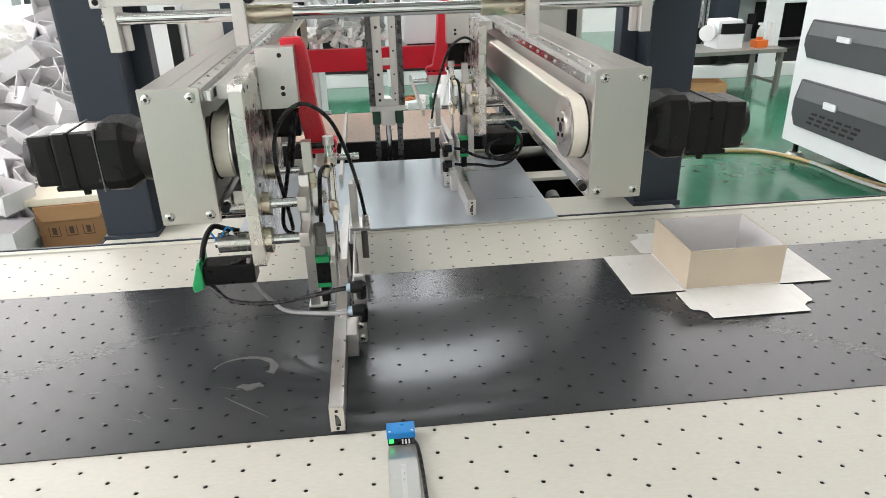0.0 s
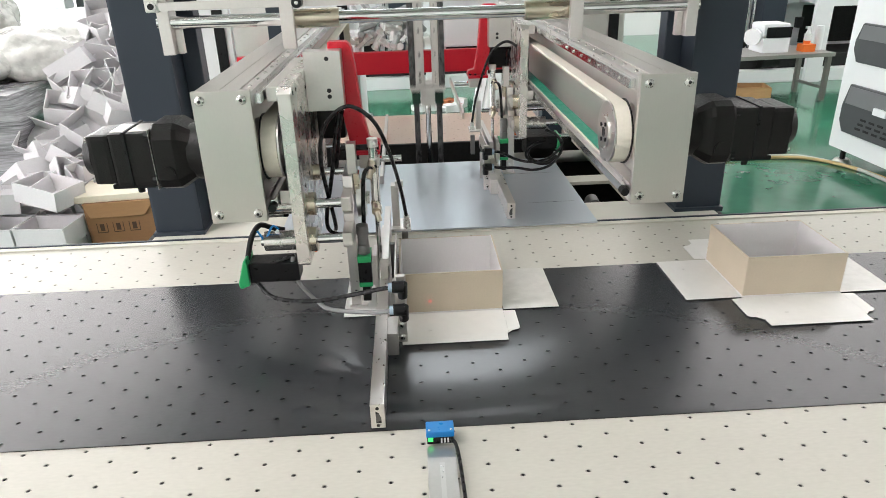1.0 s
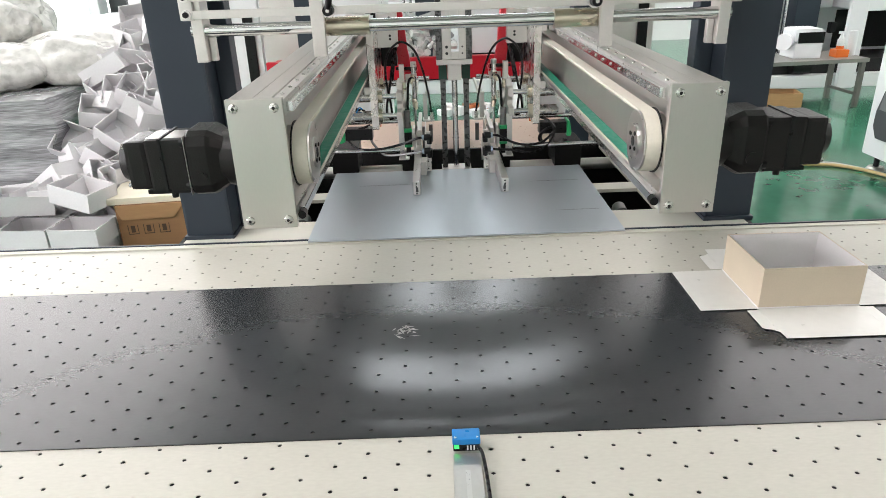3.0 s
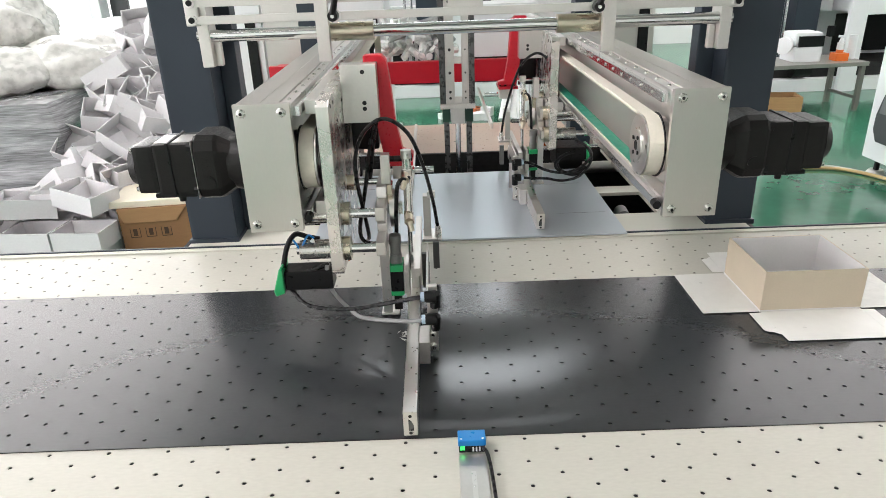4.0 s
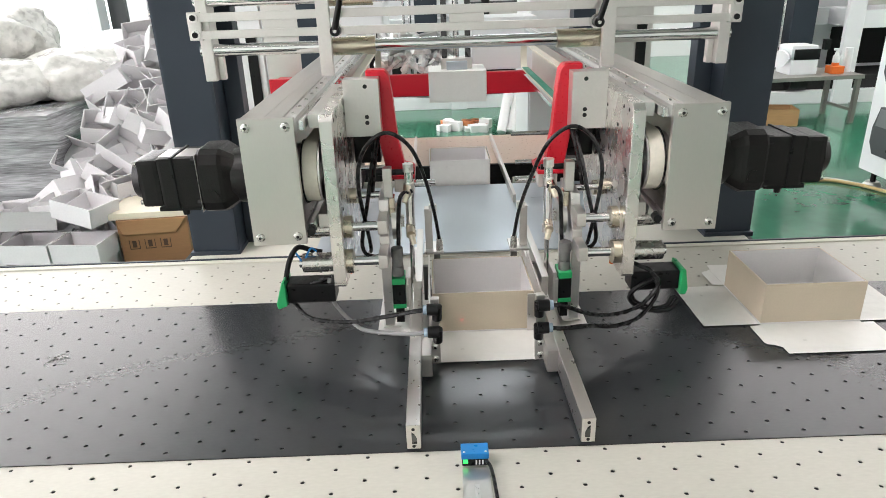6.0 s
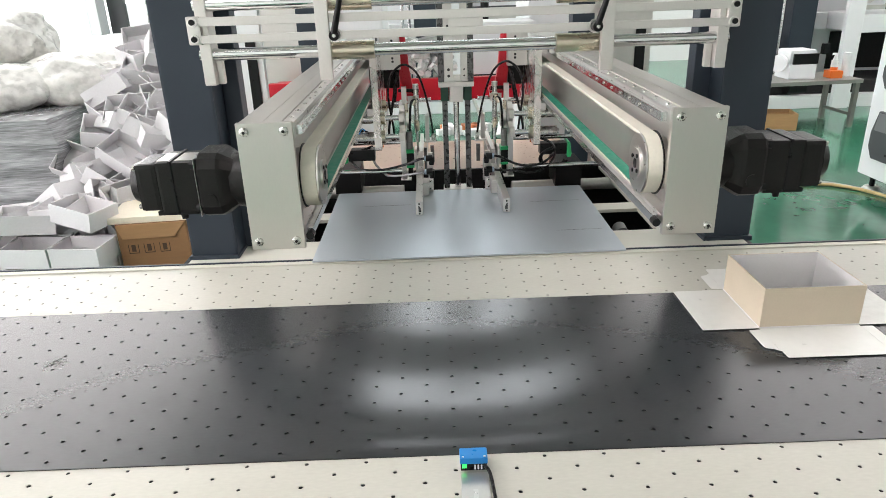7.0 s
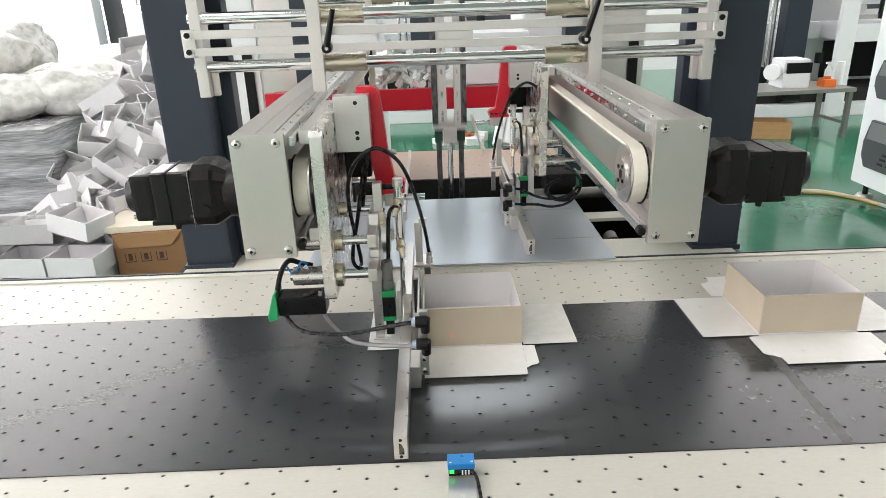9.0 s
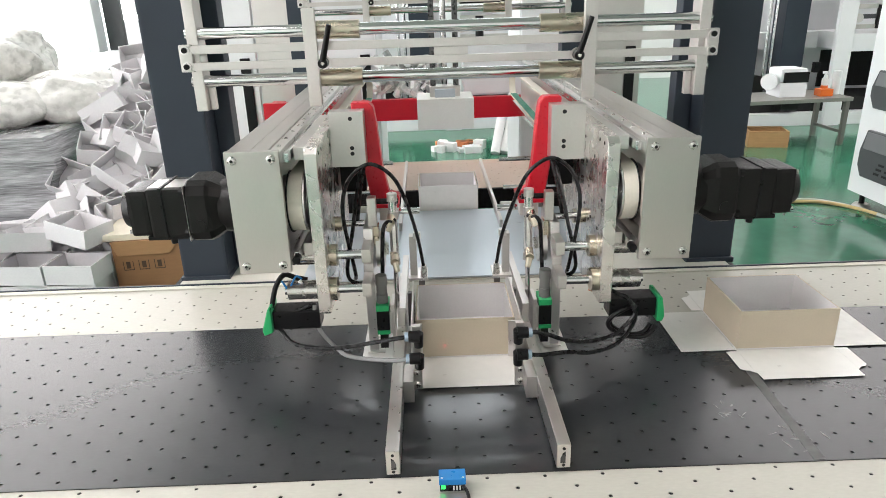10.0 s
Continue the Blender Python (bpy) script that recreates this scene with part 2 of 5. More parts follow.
setting("floor", box(-12, 12, -6, 13, -0.1, 0.0, 0), FLOOR, "glossy green epoxy factory floor", "floor")
setting("wall_north", box(-5.0, 12, 13, 13.2, 0, 6, 0), WALL, "white painted factory wall", "wall")
setting("wall_north_sill", box(-12, -5.0, 13, 13.2, 0, 0.3, 0), WALL, "white wall below the large window", "wall")
setting("wall_north_lintel", box(-12, -5.0, 13, 13.2, 4.8, 6, 0), WALL, "white wall above the large window", "wall")
setting("wall_east", box(12, 12.2, -6, 13.2, 0, 6, 0), WALL, "white painted factory wall", "wall")
setting("wall_south", box(-12, 12, -6.2, -6, 0, 6, 0), WALL, "white painted factory wall", "wall")
setting("wall_west", box(-12.2, -12, -6, 13.2, 0, 1.0, 0), WALL, "white wall below the west windows", "wall")
setting("wall_west_lintel", box(-12.2, -12, -6, 13.2, 5.0, 6, 0), WALL, "white wall above the west windows", "wall")
setting("backdrop", box(-16, -3, 15, 15.02, -1, 7, 0), mat("bright_sky", (1.0, 1.0, 1.0), 1.0, emit=2.2), "overexposed daylight outside the window", "backdrop")

# ---- Conveyor ----
BELT_X0, BELT_X1 = -4.6, 6.9
BELT_YAW = -0.25  # the belt runs a little askew to the machine
conveyor = thing("belt_conveyor", "wide vacuum belt conveyor with a slate steel frame", "conveyor", "", "", pose(0, -0.0012, 0, 0, 0, BELT_YAW))
part("side_rail", box(BELT_X0, BELT_X1, 1.418, 1.434, 0.86, 1.002, 0.002), CREAM_FRAME, conveyor)
part("side_rail", box(BELT_X0, BELT_X1, 0.30, 0.316, 0.86, 0.99, 0.002), CREAM_FRAME, conveyor)
part("vacuum_bed", box(BELT_X0, BELT_X1, 0.317, 1.417, 0.90, 0.992, 0), DARK, conveyor, "black perforated vacuum bed")
part("rail_lip", box(BELT_X0, BELT_X1, 1.4345, 1.440, 0.95, 1.004, 0.001), POST, conveyor, "dark steel edge strip")
for xx in (-4.4, -3.3, -2.2, -0.9, 0.6, 2.0, 3.2, 4.6, 6.5):
    for yy in (0.36, 1.30):
        part("leg", box(xx, xx + 0.08, yy, yy + 0.08, 0.0, 0.90, 0.004), POST, conveyor)

# The belt: one long perforated sheet, three colours, that slides to the -x side
belt = thing("conveyor_belt", "perforated cream and black conveyor belt with scuffed centre band", "belt")


def perforated(y0, y1, x0, x1, phase):
    """A sheet pierced by a staggered lattice of small round holes."""
    px, py, r = 0.0400, 0.0442, 0.0028
    verts, faces = [], []
    cols = range(math.floor((x0 - phase[0]) / px), math.ceil((x1 - phase[0]) / px))
    for c in cols:
        cx = phase[0] + c * px
        a, b = cx - px / 2, cx + px / 2
        off = phase[1] + (c % 2) * py / 2
        rows = [off + k * py for k in range(math.floor((y0 - off) / py) - 1, math.ceil((y1 - off) / py) + 2)]
        rows = [y for y in rows if y0 + 0.005 < y < y1 - 0.005]
        edges = [y0] + [(p + q) / 2 for p, q in zip(rows, rows[1:])] + [y1]
        for k, cy in enumerate(rows):
            lo, hi = edges[k], edges[k + 1]
            i = len(verts)
            # eight points on the cell's border, matched to the hole's ring
            border = [(b, cy), (b, hi), (cx, hi), (a, hi), (a, cy), (a, lo), (cx, lo), (b, lo)]
            verts += [(p[0], p[1], 0.0) for p in border]
            hole = [(cx + r * 1.1 * math.cos(math.pi * j / 4), cy + r * math.sin(math.pi * j / 4)) for j in range(8)]
            verts += [(p[0], p[1], 0.0) for p in hole]
            verts += [(p[0], p[1], -0.0012) for p in hole]
            for j in range(8):
                q = (j + 1) % 8
                faces.append((i + j, i + q, i + 8 + q, i + 8 + j))
                faces.append((i + 8 + j, i + 8 + q, i + 16 + q, i + 16 + j))
    ids, index, keep = {}, [], []
    for v in verts:
        key = (round(v[0], 5), round(v[1], 5), round(v[2], 5))
        if key not in ids:
            ids[key] = len(keep)
            keep.append(v)
        index.append(ids[key])
    faces = [tuple(index[k] for k in f) for f in faces]
    verts = keep
    me = bpy.data.meshes.new("band")
    verts = [(x + 0.007 * (y - 0.9), y, z) for x, y, z in verts]
    me.from_pydata(verts, [], faces)
    me.update()
    return me


def band(name, y0, y1, material, label, z):
    me = perforated(y0, y1, BELT_X0 + 0.1, BELT_X1 - 2.0, (-0.6720, 0.9311))
    me.materials.append(material)
    ob = new(name, me)
    ob.parent = belt
    ob.location = (0, 0, z)
    ob["label"] = label
    return ob


band("near_band", 0.318, 0.7395, BELT_CREAM, "cream perforated belt", 0.9985)
band("centre_band", 0.7395, 1.2055, BELT_BLACK, "black perforated belt with pale scuffs", 1.0)
band("far_band", 1.2055, 1.4155, BELT_CREAM, "cream perforated belt", 0.9985)

# scuffs and the splice on the black band
def flake(x, y, n, rx, ry, seed, label):
    """Chalky glue specks in a patch, thin films lying on the belt."""
    r = random.Random(seed)
    bm = bmesh.new()
    for _ in range(n):
        a, b, c = x + r.gauss(0, rx), y + r.gauss(0, ry), r.uniform(0, 6.28)
        l, w = r.uniform(0.003, 0.012), r.uniform(0.0006, 0.002)
        d, e = Vector((math.cos(c), math.sin(c), 0)), Vector((-math.sin(c), math.cos(c), 0))
        o = Vector((a, b, 1.0003))
        bm.faces.new([bm.verts.new(o + p) for p in (-d * l, -e * w, d * l * 0.8, e * w)])
    q = part("scuff", bm, SCUFF, belt, label)
    q["kind"] = "stuff"


SCUFF = mat("chalky_scuff", (0.34, 0.34, 0.33), 0.8, 0, 0.3, 60)
FAINT = mat("faint_scuff", (0.095, 0.095, 0.093), 0.42, 0, 0.5, 45)
S_ALL = 0.6119
flake(-0.055 + 2 * -S_ALL, 1.017, 34, 0.009, 0.009, 3, "white glue scuff")
flake(0.55, 0.80, 16, 0.02, 0.02, 5, "white glue specks")
flake(0.48, 0.865, 12, 0.02, 0.012, 6, "white glue specks")


def smear(pts, w, name="smear"):
    bm = bmesh.new()
    prev = None
    for k, (x, y) in enumerate(pts):
        q = w * math.sin(math.pi * (k + 0.35) / (len(pts) - 0.3))
        pair = (bm.verts.new((x, y - q, 1.0004)), bm.verts.new((x, y + q, 1.0004)))
        if prev:
            bm.faces.new((prev[0], pair[0], pair[1], prev[1]))
        prev = pair
    part(name, bm, FAINT, belt, "faint grey smear")


S3 = 3 * S_ALL
bm = bmesh.new()
prev = None
for k in range(15):
    a, q = radians(168 - 14 * k), 0.0012 + 0.0075 * (k / 14) ** 1.3 * (0.8 + 0.2 * math.sin(k * 2.3))
    pair = [bm.verts.new((-0.192 - S3 + (0.046 + g * q) * math.cos(a), 0.908 + (0.032 + g * q) * math.sin(a), 1.0004)) for g in (-1, 1)]
    if prev:
        bm.faces.new((prev[0], pair[0], pair[1], prev[1]))
    prev = pair
part("smear", bm, FAINT, belt, "faint grey smear")
smear([(-0.195 - S3 + 0.008 * k, 0.862 + 0.003 * math.sin(k * 2)) for k in range(6)], 0.008)
smear([(-0.21 - S3 + 0.014 * k, 0.842 - 0.011 * k) for k in range(6)], 0.0014)
scr = random.Random(11)
for _ in range(16):
    x, y, sl = scr.uniform(-0.42, -0.08) - S3, scr.uniform(0.80, 1.16), scr.uniform(-0.9, 0.2)
    ln = scr.uniform(0.010, 0.05)
    smear([(x + ln * k / 4, y + sl * ln * k / 4) for k in range(5)], scr.uniform(0.0002, 0.0005), "scratch")
part("splice", prism([(0.546, 0.742), (0.562, 0.742), (0.578, 1.205), (0.562, 1.205)], "z", 1.0001, 1.0004), FAINT, belt, "paler diagonal belt splice")

# ---- Machine bed and gantry ----
machine = thing("wrapping_machine_bed", "grey steel machine bed with dark openings", "machine bed")
part("slide_plate", box(-0.281, 0.438, 1.4172, 1.932, 1.0045, 1.0082, 0.0008), STEEL, machine, "smooth blue-grey steel slide plate")
part("plate_bed", box(-0.281, 0.438, 1.4425, 1.925, 0.97, 1.0043, 0.001), POST, machine)
for x0, x1, y0 in ((-0.20, -0.07, 1.80), (0.27, 0.40, 1.79), (0.30, 0.41, 1.556)):
    part("glue_streak", prism([(x0, y0), (x1, y0 + 0.001), (x1 + 0.01, y0 + 0.0028), (x0 + 0.03, y0 + 0.0022)], "z", 1.0083, 1.0085), STREAK, machine, "thin dark glue streak")
for s in (-1, 1):
    a, b = (-0.575, -0.284) if s < 0 else (0.441, 0.732)
    part("foot_plate", box(a, b, 1.4425, 1.562, 0.990, 1.000, 0.002), CREAM_FRAME, machine)
    a2, b2 = (-0.60, -0.400) if s < 0 else (0.557, 0.76)
    part("deck", box(a2, b2, 1.562, 2.3, 0.986, 0.996, 0.002), CREAM_FRAME, machine)
    c2, d2 = (-0.400, -0.284) if s < 0 else (0.441, 0.557)
    part("crosspiece", box(c2, d2, 1.735, 1.79, 0.986, 0.996, 0.002), CREAM_FRAME, machine)
    part("guide_rod", cyl(((c2 + d2) / 2, 1.562, 0.935), ((c2 + d2) / 2, 1.70, 0.955), 0.009), CHROME, machine, "", True)
    part("rod_collar", cyl(((c2 + d2) / 2, 1.665, 0.950), ((c2 + d2) / 2, 1.70, 0.955), 0.018), GREY_CAST, machine, "", True)
    part("side_panel", box(a, b, 1.4425, 1.47, 0.05, 0.986, 0.002), POST, machine)
part("front_panel", box(-0.281, 0.438, 1.4425, 1.46, 0.05, 0.986, 0.002), POST, machine)
# unseen well, painted near-black for the shade seen in the deck openings
part("well_floor", box(-0.58, 0.74, 1.47, 2.18, 0.30, 0.32, 0), DARK, machine, "inside of the machine, its shade put in as black")
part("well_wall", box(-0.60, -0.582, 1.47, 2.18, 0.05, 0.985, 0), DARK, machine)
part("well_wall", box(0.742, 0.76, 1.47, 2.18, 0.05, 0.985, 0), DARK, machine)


# added back wall in the same painted-in dark, closes the view through
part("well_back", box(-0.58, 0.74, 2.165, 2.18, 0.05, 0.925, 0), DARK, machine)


def gantry_post(s):
    p = thing("gantry_post", "slate grey powder-coated steel gantry column", "column", "gantry columns")
    x0, x1 = (-0.573, -0.465) if s < 0 else (0.640, 0.748)
    part("column", box(x0, x1, 1.478, 1.590, 1.0005, 2.9, 0.006), POST, p)
    xi0, xi1 = (-0.4645, -0.425) if s < 0 else (0.600, 0.6395)
    part("inner_flange", box(xi0, xi1, 1.545, 1.590, 1.0005, 2.9, 0.003), POST, p)
    part("base", box(x0 - 0.004, x1 + 0.004, 1.470, 1.598, 0.9965, 1.0085, 0.002), POST, p)
    return p


for s in (-1, 1):
    gantry_post(s)


# ---- Linear beams with servo motors ----
def sbox(s, u0, u1, y0, y1, z0, z1, bevel=0.001):
    a, b = s * u0, s * u1
    return box(min(a, b), max(a, b), y0, y1, z0, z1, bevel)


def beam(s):
    b = thing("linear_beam", "aluminium linear beam with toothed belt drive and screwed end plate", "linear axis", "linear beams", "", pose(CX, 0, 0))
    y1 = 2.55
    part("end_plate", sbox(s, 0.2785, 0.361, 0.978, 0.988, 1.214, 1.4115, 0.0012), ALU_PLATE, b, "bead-blasted aluminium end plate")
    for u in (0.291, 0.349):
        for z in (1.2275, 1.3985):
            screw(b, (s * u, 0.978, z), 0.0072)
    part("cover", sbox(s, 0.325, 0.361, 0.9885, y1, 1.216, 1.4095, 0.0015), ALU_PLATE, b)
    part("top_cover", sbox(s, 0.2975, 0.3245, 0.9885, y1, 1.392, 1.4095, 0.0015), ALU_PLATE, b)
    part("rail_bar", sbox(s, 0.2785, 0.297, 0.9885, y1, 1.384, 1.4075, 0.001), ALU, b)
    part("linear_rail", sbox(s, 0.2685, 0.278, 1.0, y1, 1.388, 1.402, 0.001), CHROME, b, "polished guide rail")
    part("rail_bar", sbox(s, 0.2785, 0.3245, 0.9885, y1, 1.222, 1.244, 0.001), ALU, b)
    part("linear_rail", sbox(s, 0.2685, 0.278, 1.0, y1, 1.226, 1.240, 0.001), CHROME, b, "polished guide rail")
    part("web", sbox(s, 0.300, 0.3245, 0.9885, y1, 1.2445, 1.3835, 0), ALU_MATT, b)
    for k in range(12):
        y = 1.03 + k * 0.06
        screw(b, (s * 0.288, y, 1.4076), 0.0035, "z+")
        part("bolt", cyl((s * 0.2684, y + 0.02, 1.395), (s * 0.2664, y + 0.02, 1.395), 0.003, None, 10), SCREW, b)
    part("stopper", cyl((s * 0.271, 0.984, 1.232), (s * 0.271, 0.9995, 1.232), 0.0065, None, 16), PLASTIC, b, "black rubber stopper", True)
    # pulley and toothed belt loop
    yc, zc, r = 1.045, 1.313, 0.047
    pul = part("pulley", cyl((s * 0.2547, yc, zc), (s * 0.290, yc, zc), r - 0.003, None, 40), ALU, b, "", True)
    part("flange", cyl((s * 0.252, yc, zc), (s * 0.2545, yc, zc), r + 0.001, None, 40), ALU, pul, "", True)
    # black ring stands for the shaded gap beside the end plate
    part("dark_gap_ring", cyl((s * 0.2784, yc, zc), (s * 0.2800, yc, zc), r + 0.004, None, 40), PLASTIC, pul, "black ring for the dark gap behind the belt", True)
    part("hub", cyl((s * 0.2485, yc, zc), (s * 0.2519, yc, zc), 0.024, None, 24), ALU, pul, "", True)
    part("bore", cyl((s * 0.2478, yc, zc), (s * 0.2484, yc, zc), 0.008, None, 24), DARK, pul, "", True)
    for k in range(4):
        a = k * math.pi / 2 + 0.6
        part("bolt", cyl((s * 0.2468, yc + 0.0165 * math.cos(a), zc + 0.0165 * math.sin(a)), (s * 0.2484, yc + 0.0165 * math.cos(a), zc + 0.0165 * math.sin(a)), 0.0034, None, 10), PLASTIC, pul)
    ye = y1 - 0.05
    path = [(yc + (r) * math.cos(a), zc + r * math.sin(a)) for a in [math.pi / 2 + math.pi * k / 20 for k in range(21)]]
    path += [(ye + r * math.cos(a), zc + r * math.sin(a)) for a in [-math.pi / 2 + math.pi * k / 10 for k in range(11)]]
    bm = bmesh.new()
    n = len(path)
    mid = [((yc if i < 21 else ye), zc) for i in range(n)]
    loops = []
    for u in (0.2556, 0.2780):
        for d in (-0.0026, 0.0012):
            loops.append([bm.verts.new((s * u, p[0] + (p[0] - m[0]) / r * d, p[1] + (p[1] - m[1]) / r * d)) for p, m in zip(path, mid)])
    i0, o0, i1, o1 = loops
    for A, B in ((i0, o0), (o0, o1), (o1, i1), (i1, i0)):
        for k in range(n):
            bm.faces.new((A[k], A[(k + 1) % n], B[(k + 1) % n], B[k]))
    bmesh.ops.recalc_face_normals(bm, faces=bm.faces)
    tb = part("toothed_belt", bm, BELT_WHITE, b, "cream urethane toothed belt", True)
    bm = bmesh.new()
    y = yc + 0.012
    while y < 2.3:
        boxm(bm, min(s * 0.2557, s * 0.2779), max(s * 0.2557, s * 0.2779), y, y + 0.005, zc + r - 0.0046, zc + r - 0.0027)
        boxm(bm, min(s * 0.2557, s * 0.2779), max(s * 0.2557, s * 0.2779), y, y + 0.005, zc - r + 0.0027, zc - r + 0.0046)
        y += 0.010
    teeth = part("belt_teeth", bm, BELT_WHITE, tb)
    teeth["kind"] = "stuff"
    part("green_facing", sbox(s, 0.2562, 0.2775, yc + 0.03, ye, zc - r + 0.0049, zc - r + 0.0062, 0), GREEN_BELT, tb, "green inner face of the belt")
    # servo motor and gearbox on the outer side
    zc2, y0 = 1.311, 1.045
    mo = thing("servo_motor", "black servo motor with right-angle gearbox bolted to the beam", "motor", "servo motors", "", pose(CX, 0, 0))
    part("flange", cyl((s * 0.3612, y0, zc2), (s * 0.368, y0, zc2), 0.049, 0.048, 36), BLACK_METAL, mo, "", True)
    part("gearbox_neck", cyl((s * 0.368, y0, zc2), (s * 0.390, y0, zc2), 0.046, 0.042, 36), BLACK_METAL, mo, "", True)
    pts = [(-0.048, -0.030), (-0.041, -0.044), (-0.028, -0.050), (0.028, -0.050), (0.041, -0.044), (0.048, -0.030), (0.048, 0.030), (0.041, 0.044), (0.028, 0.050), (-0.028, 0.050), (-0.041, 0.044), (-0.048, 0.030)]
    bm = bmesh.new()
    rings = []
    for u, k in ((0.384, 0.74), (0.400, 0.95), (0.406, 1.0), (0.434, 1.0), (0.438, 0.96)):
        rings.append([bm.verts.new((s * u, y0 + p[0] * k, zc2 + p[1] * k)) for p in pts])
    for A, B in zip(rings, rings[1:]):
        for k in range(12):
            bm.faces.new((A[k], A[(k + 1) % 12], B[(k + 1) % 12], B[k]))
    bm.faces.new(rings[0])
    bm.faces.new(rings[-1])
    bmesh.ops.recalc_face_normals(bm, faces=bm.faces)
    gb = part("gearbox", bm, BLACK_METAL, mo)
    part("plug", cyl((s * 0.419, y0 - 0.0505, zc2 - 0.020), (s * 0.419, y0 - 0.0478, zc2 - 0.020), 0.0105, 0.010, 20), BLACK_METAL, gb, "", True)
    # bright highlight on the left gearbox edge, put in as a pale strip
    if s < 0:
        part("edge_highlight", sbox(s, 0.4372, 0.4378, y0 - 0.0483, y0 + 0.0483, zc2 - 0.045, zc2 + 0.045, 0.0001), ALU_MATT, gb, "pale strip for the highlight on the gearbox edge")
    part("motor_body", sbox(s, 0.4385, 0.500, y0 - 0.040, y0 + 0.040, zc2 - 0.040, zc2 + 0.040, 0.005), BLACK_METAL, mo)
    part("rear_housing", sbox(s, 0.5003, 0.533, y0 - 0.0375, y0 + 0.0375, zc2 - 0.0375, zc2 + 0.0375, 0.007), BLACK_METAL, mo)
    part("end_cap", cyl((s * 0.5333, y0, zc2), (s * 0.546, y0, zc2), 0.036, 0.030, 32), BLACK_METAL, mo, "", True)
    part("cable_tie", sbox(s, 0.474, 0.4785, y0 - 0.0418, y0 + 0.0418, zc2 - 0.0418, zc2 + 0.0418, 0.001), PLASTIC, mo)
    if s < 0:
        part("type_plate", sbox(s, 0.443, 0.472, y0 - 0.03, y0 + 0.02, zc2 + 0.0402, zc2 + 0.0408, 0), ALU_MATT, mo, "pale metal type plate")
    if s < 0:
        part("type_plate", sbox(s, 0.481, 0.499, y0 - 0.03, y0 + 0.02, zc2 + 0.0402, zc2 + 0.0408, 0), ALU_MATT, mo, "pale metal type plate")
    for zz in (-0.034, 0.034):
        part("bolt", cyl((s * 0.4387, y0 - 0.036, zc2 + zz), (s * 0.446, y0 - 0.036, zc2 + zz), 0.0075, None, 10), PLASTIC, mo)
        part("tie_bolt", cyl((s * 0.5335, y0 - 0.031, zc2 + zz * 0.9), (s * 0.537, y0 - 0.031, zc2 + zz * 0.9), 0.004, None, 8), SCREW, mo)
    part("connector", sbox(s, 0.447, 0.512, y0 - 0.030, y0 + 0.01, zc2 - 0.0475, zc2 - 0.0403, 0.002), PLASTIC, mo)
    part("cable_gland", cyl((s * 0.474, y0 - 0.02, zc2 - 0.0476), (s * 0.474, y0 - 0.02, zc2 - 0.056), 0.006, 0.005, 12), PLASTIC, mo, "", True)
    return b


for s in (-1, 1):
    beam(s)


# ---- Cross rods between the columns ----
def cross_frame():
    f = thing("cross_rod_frame", "chromed twin cross rods with slotted aluminium bar and clamping sleeves", "gantry frame", "", "", pose(CX, 0, 0))
    yb, zl, zu = 1.445, 1.4655, 1.5615
    for z in (zl, zu):
        part("rod", cyl((-0.545, yb, z), (0.545, yb, z), 0.0125, None, 28), CHROME, f, "chromed steel rod", True)
        for s in (-1, 1):
            part("sleeve", cyl((s * 0.187, yb, z), (s * 0.278, yb, z), 0.0185, None, 28), NICKEL, f, "nickel-plated sleeve", True)
    yf = 1.420
    for z0, z1 in ((1.4895, 1.5055), (1.5225, 1.5395)):
        part("slotted_bar", box(-0.545, 0.545, yf, yf + 0.009, z0, z1, 0.001), ALU_MATT, f)
    part("bar_bridge", box(-0.035, 0.035, yf, yf + 0.009, 1.5058, 1.5222, 0.0008), ALU_MATT, f)
    for s in (-1, 1):
        part("bar_end", sbox(s, 0.530, 0.557, yf - 0.001, yf + 0.010, 1.487, 1.542, 0.004), ALU_MATT, f)
        br = part("bracket", sbox(s, 0.518, 0.541, yf + 0.0105, yf + 0.06, 1.405, 1.70, 0.002), ALU_MATT, f)
        part("bracket_ear", sbox(s, 0.505, 0.5178, yf + 0.03, yf + 0.045, 1.405, 1.452, 0.002), ALU_MATT, br)
        for z in (1.4985, 1.531):
            part("bush", cyl((s * 0.5435, yf - 0.004, z), (s * 0.5435, yf - 0.001, z), 0.0095, None, 20), ALU, br, "", True)
            part("bolt", cyl((s * 0.5435, yf - 0.008, z), (s * 0.5435, yf - 0.004, z), 0.0058, None, 10), PLASTIC, br)
        part("hanger", sbox(s, 0.272, 0.298, yf - 0.016, yf - 0.001, 1.412, 1.605, 0.0015), ALU_MATT, f)
        # clamping lever
        piv = Vector((s * 0.262, yf - 0.013, 1.4985))
        lv = part("clamp_lever", cyl(piv + Vector((0, 0.012, 0)), piv - Vector((0, 0.014, 0)), 0.0105, 0.010, 20), PLASTIC, f, "black clamping lever", True)
        part("washer", cyl(piv + Vector((0, 0.0125, 0)), piv + Vector((0, 0.010, 0)), 0.014, None, 20), ALU, lv, "", True)
        part("lever_arm", cyl(piv + Vector((0, -0.010, 0.004)), piv + Vector((0.020, -0.022, 0.075)), 0.0068, 0.0052, 14), PLASTIC, lv, "", True)
        part("screw", cyl(piv - Vector((0, 0.014, 0)), piv - Vector((0, 0.0155, 0)), 0.004, None, 6), SCREW, lv)
    return f


cross = cross_frame()
copy_thing(cross, pose(CX, 1.4215, 0.10))["label"] = "chromed cross rods of the rear frame"


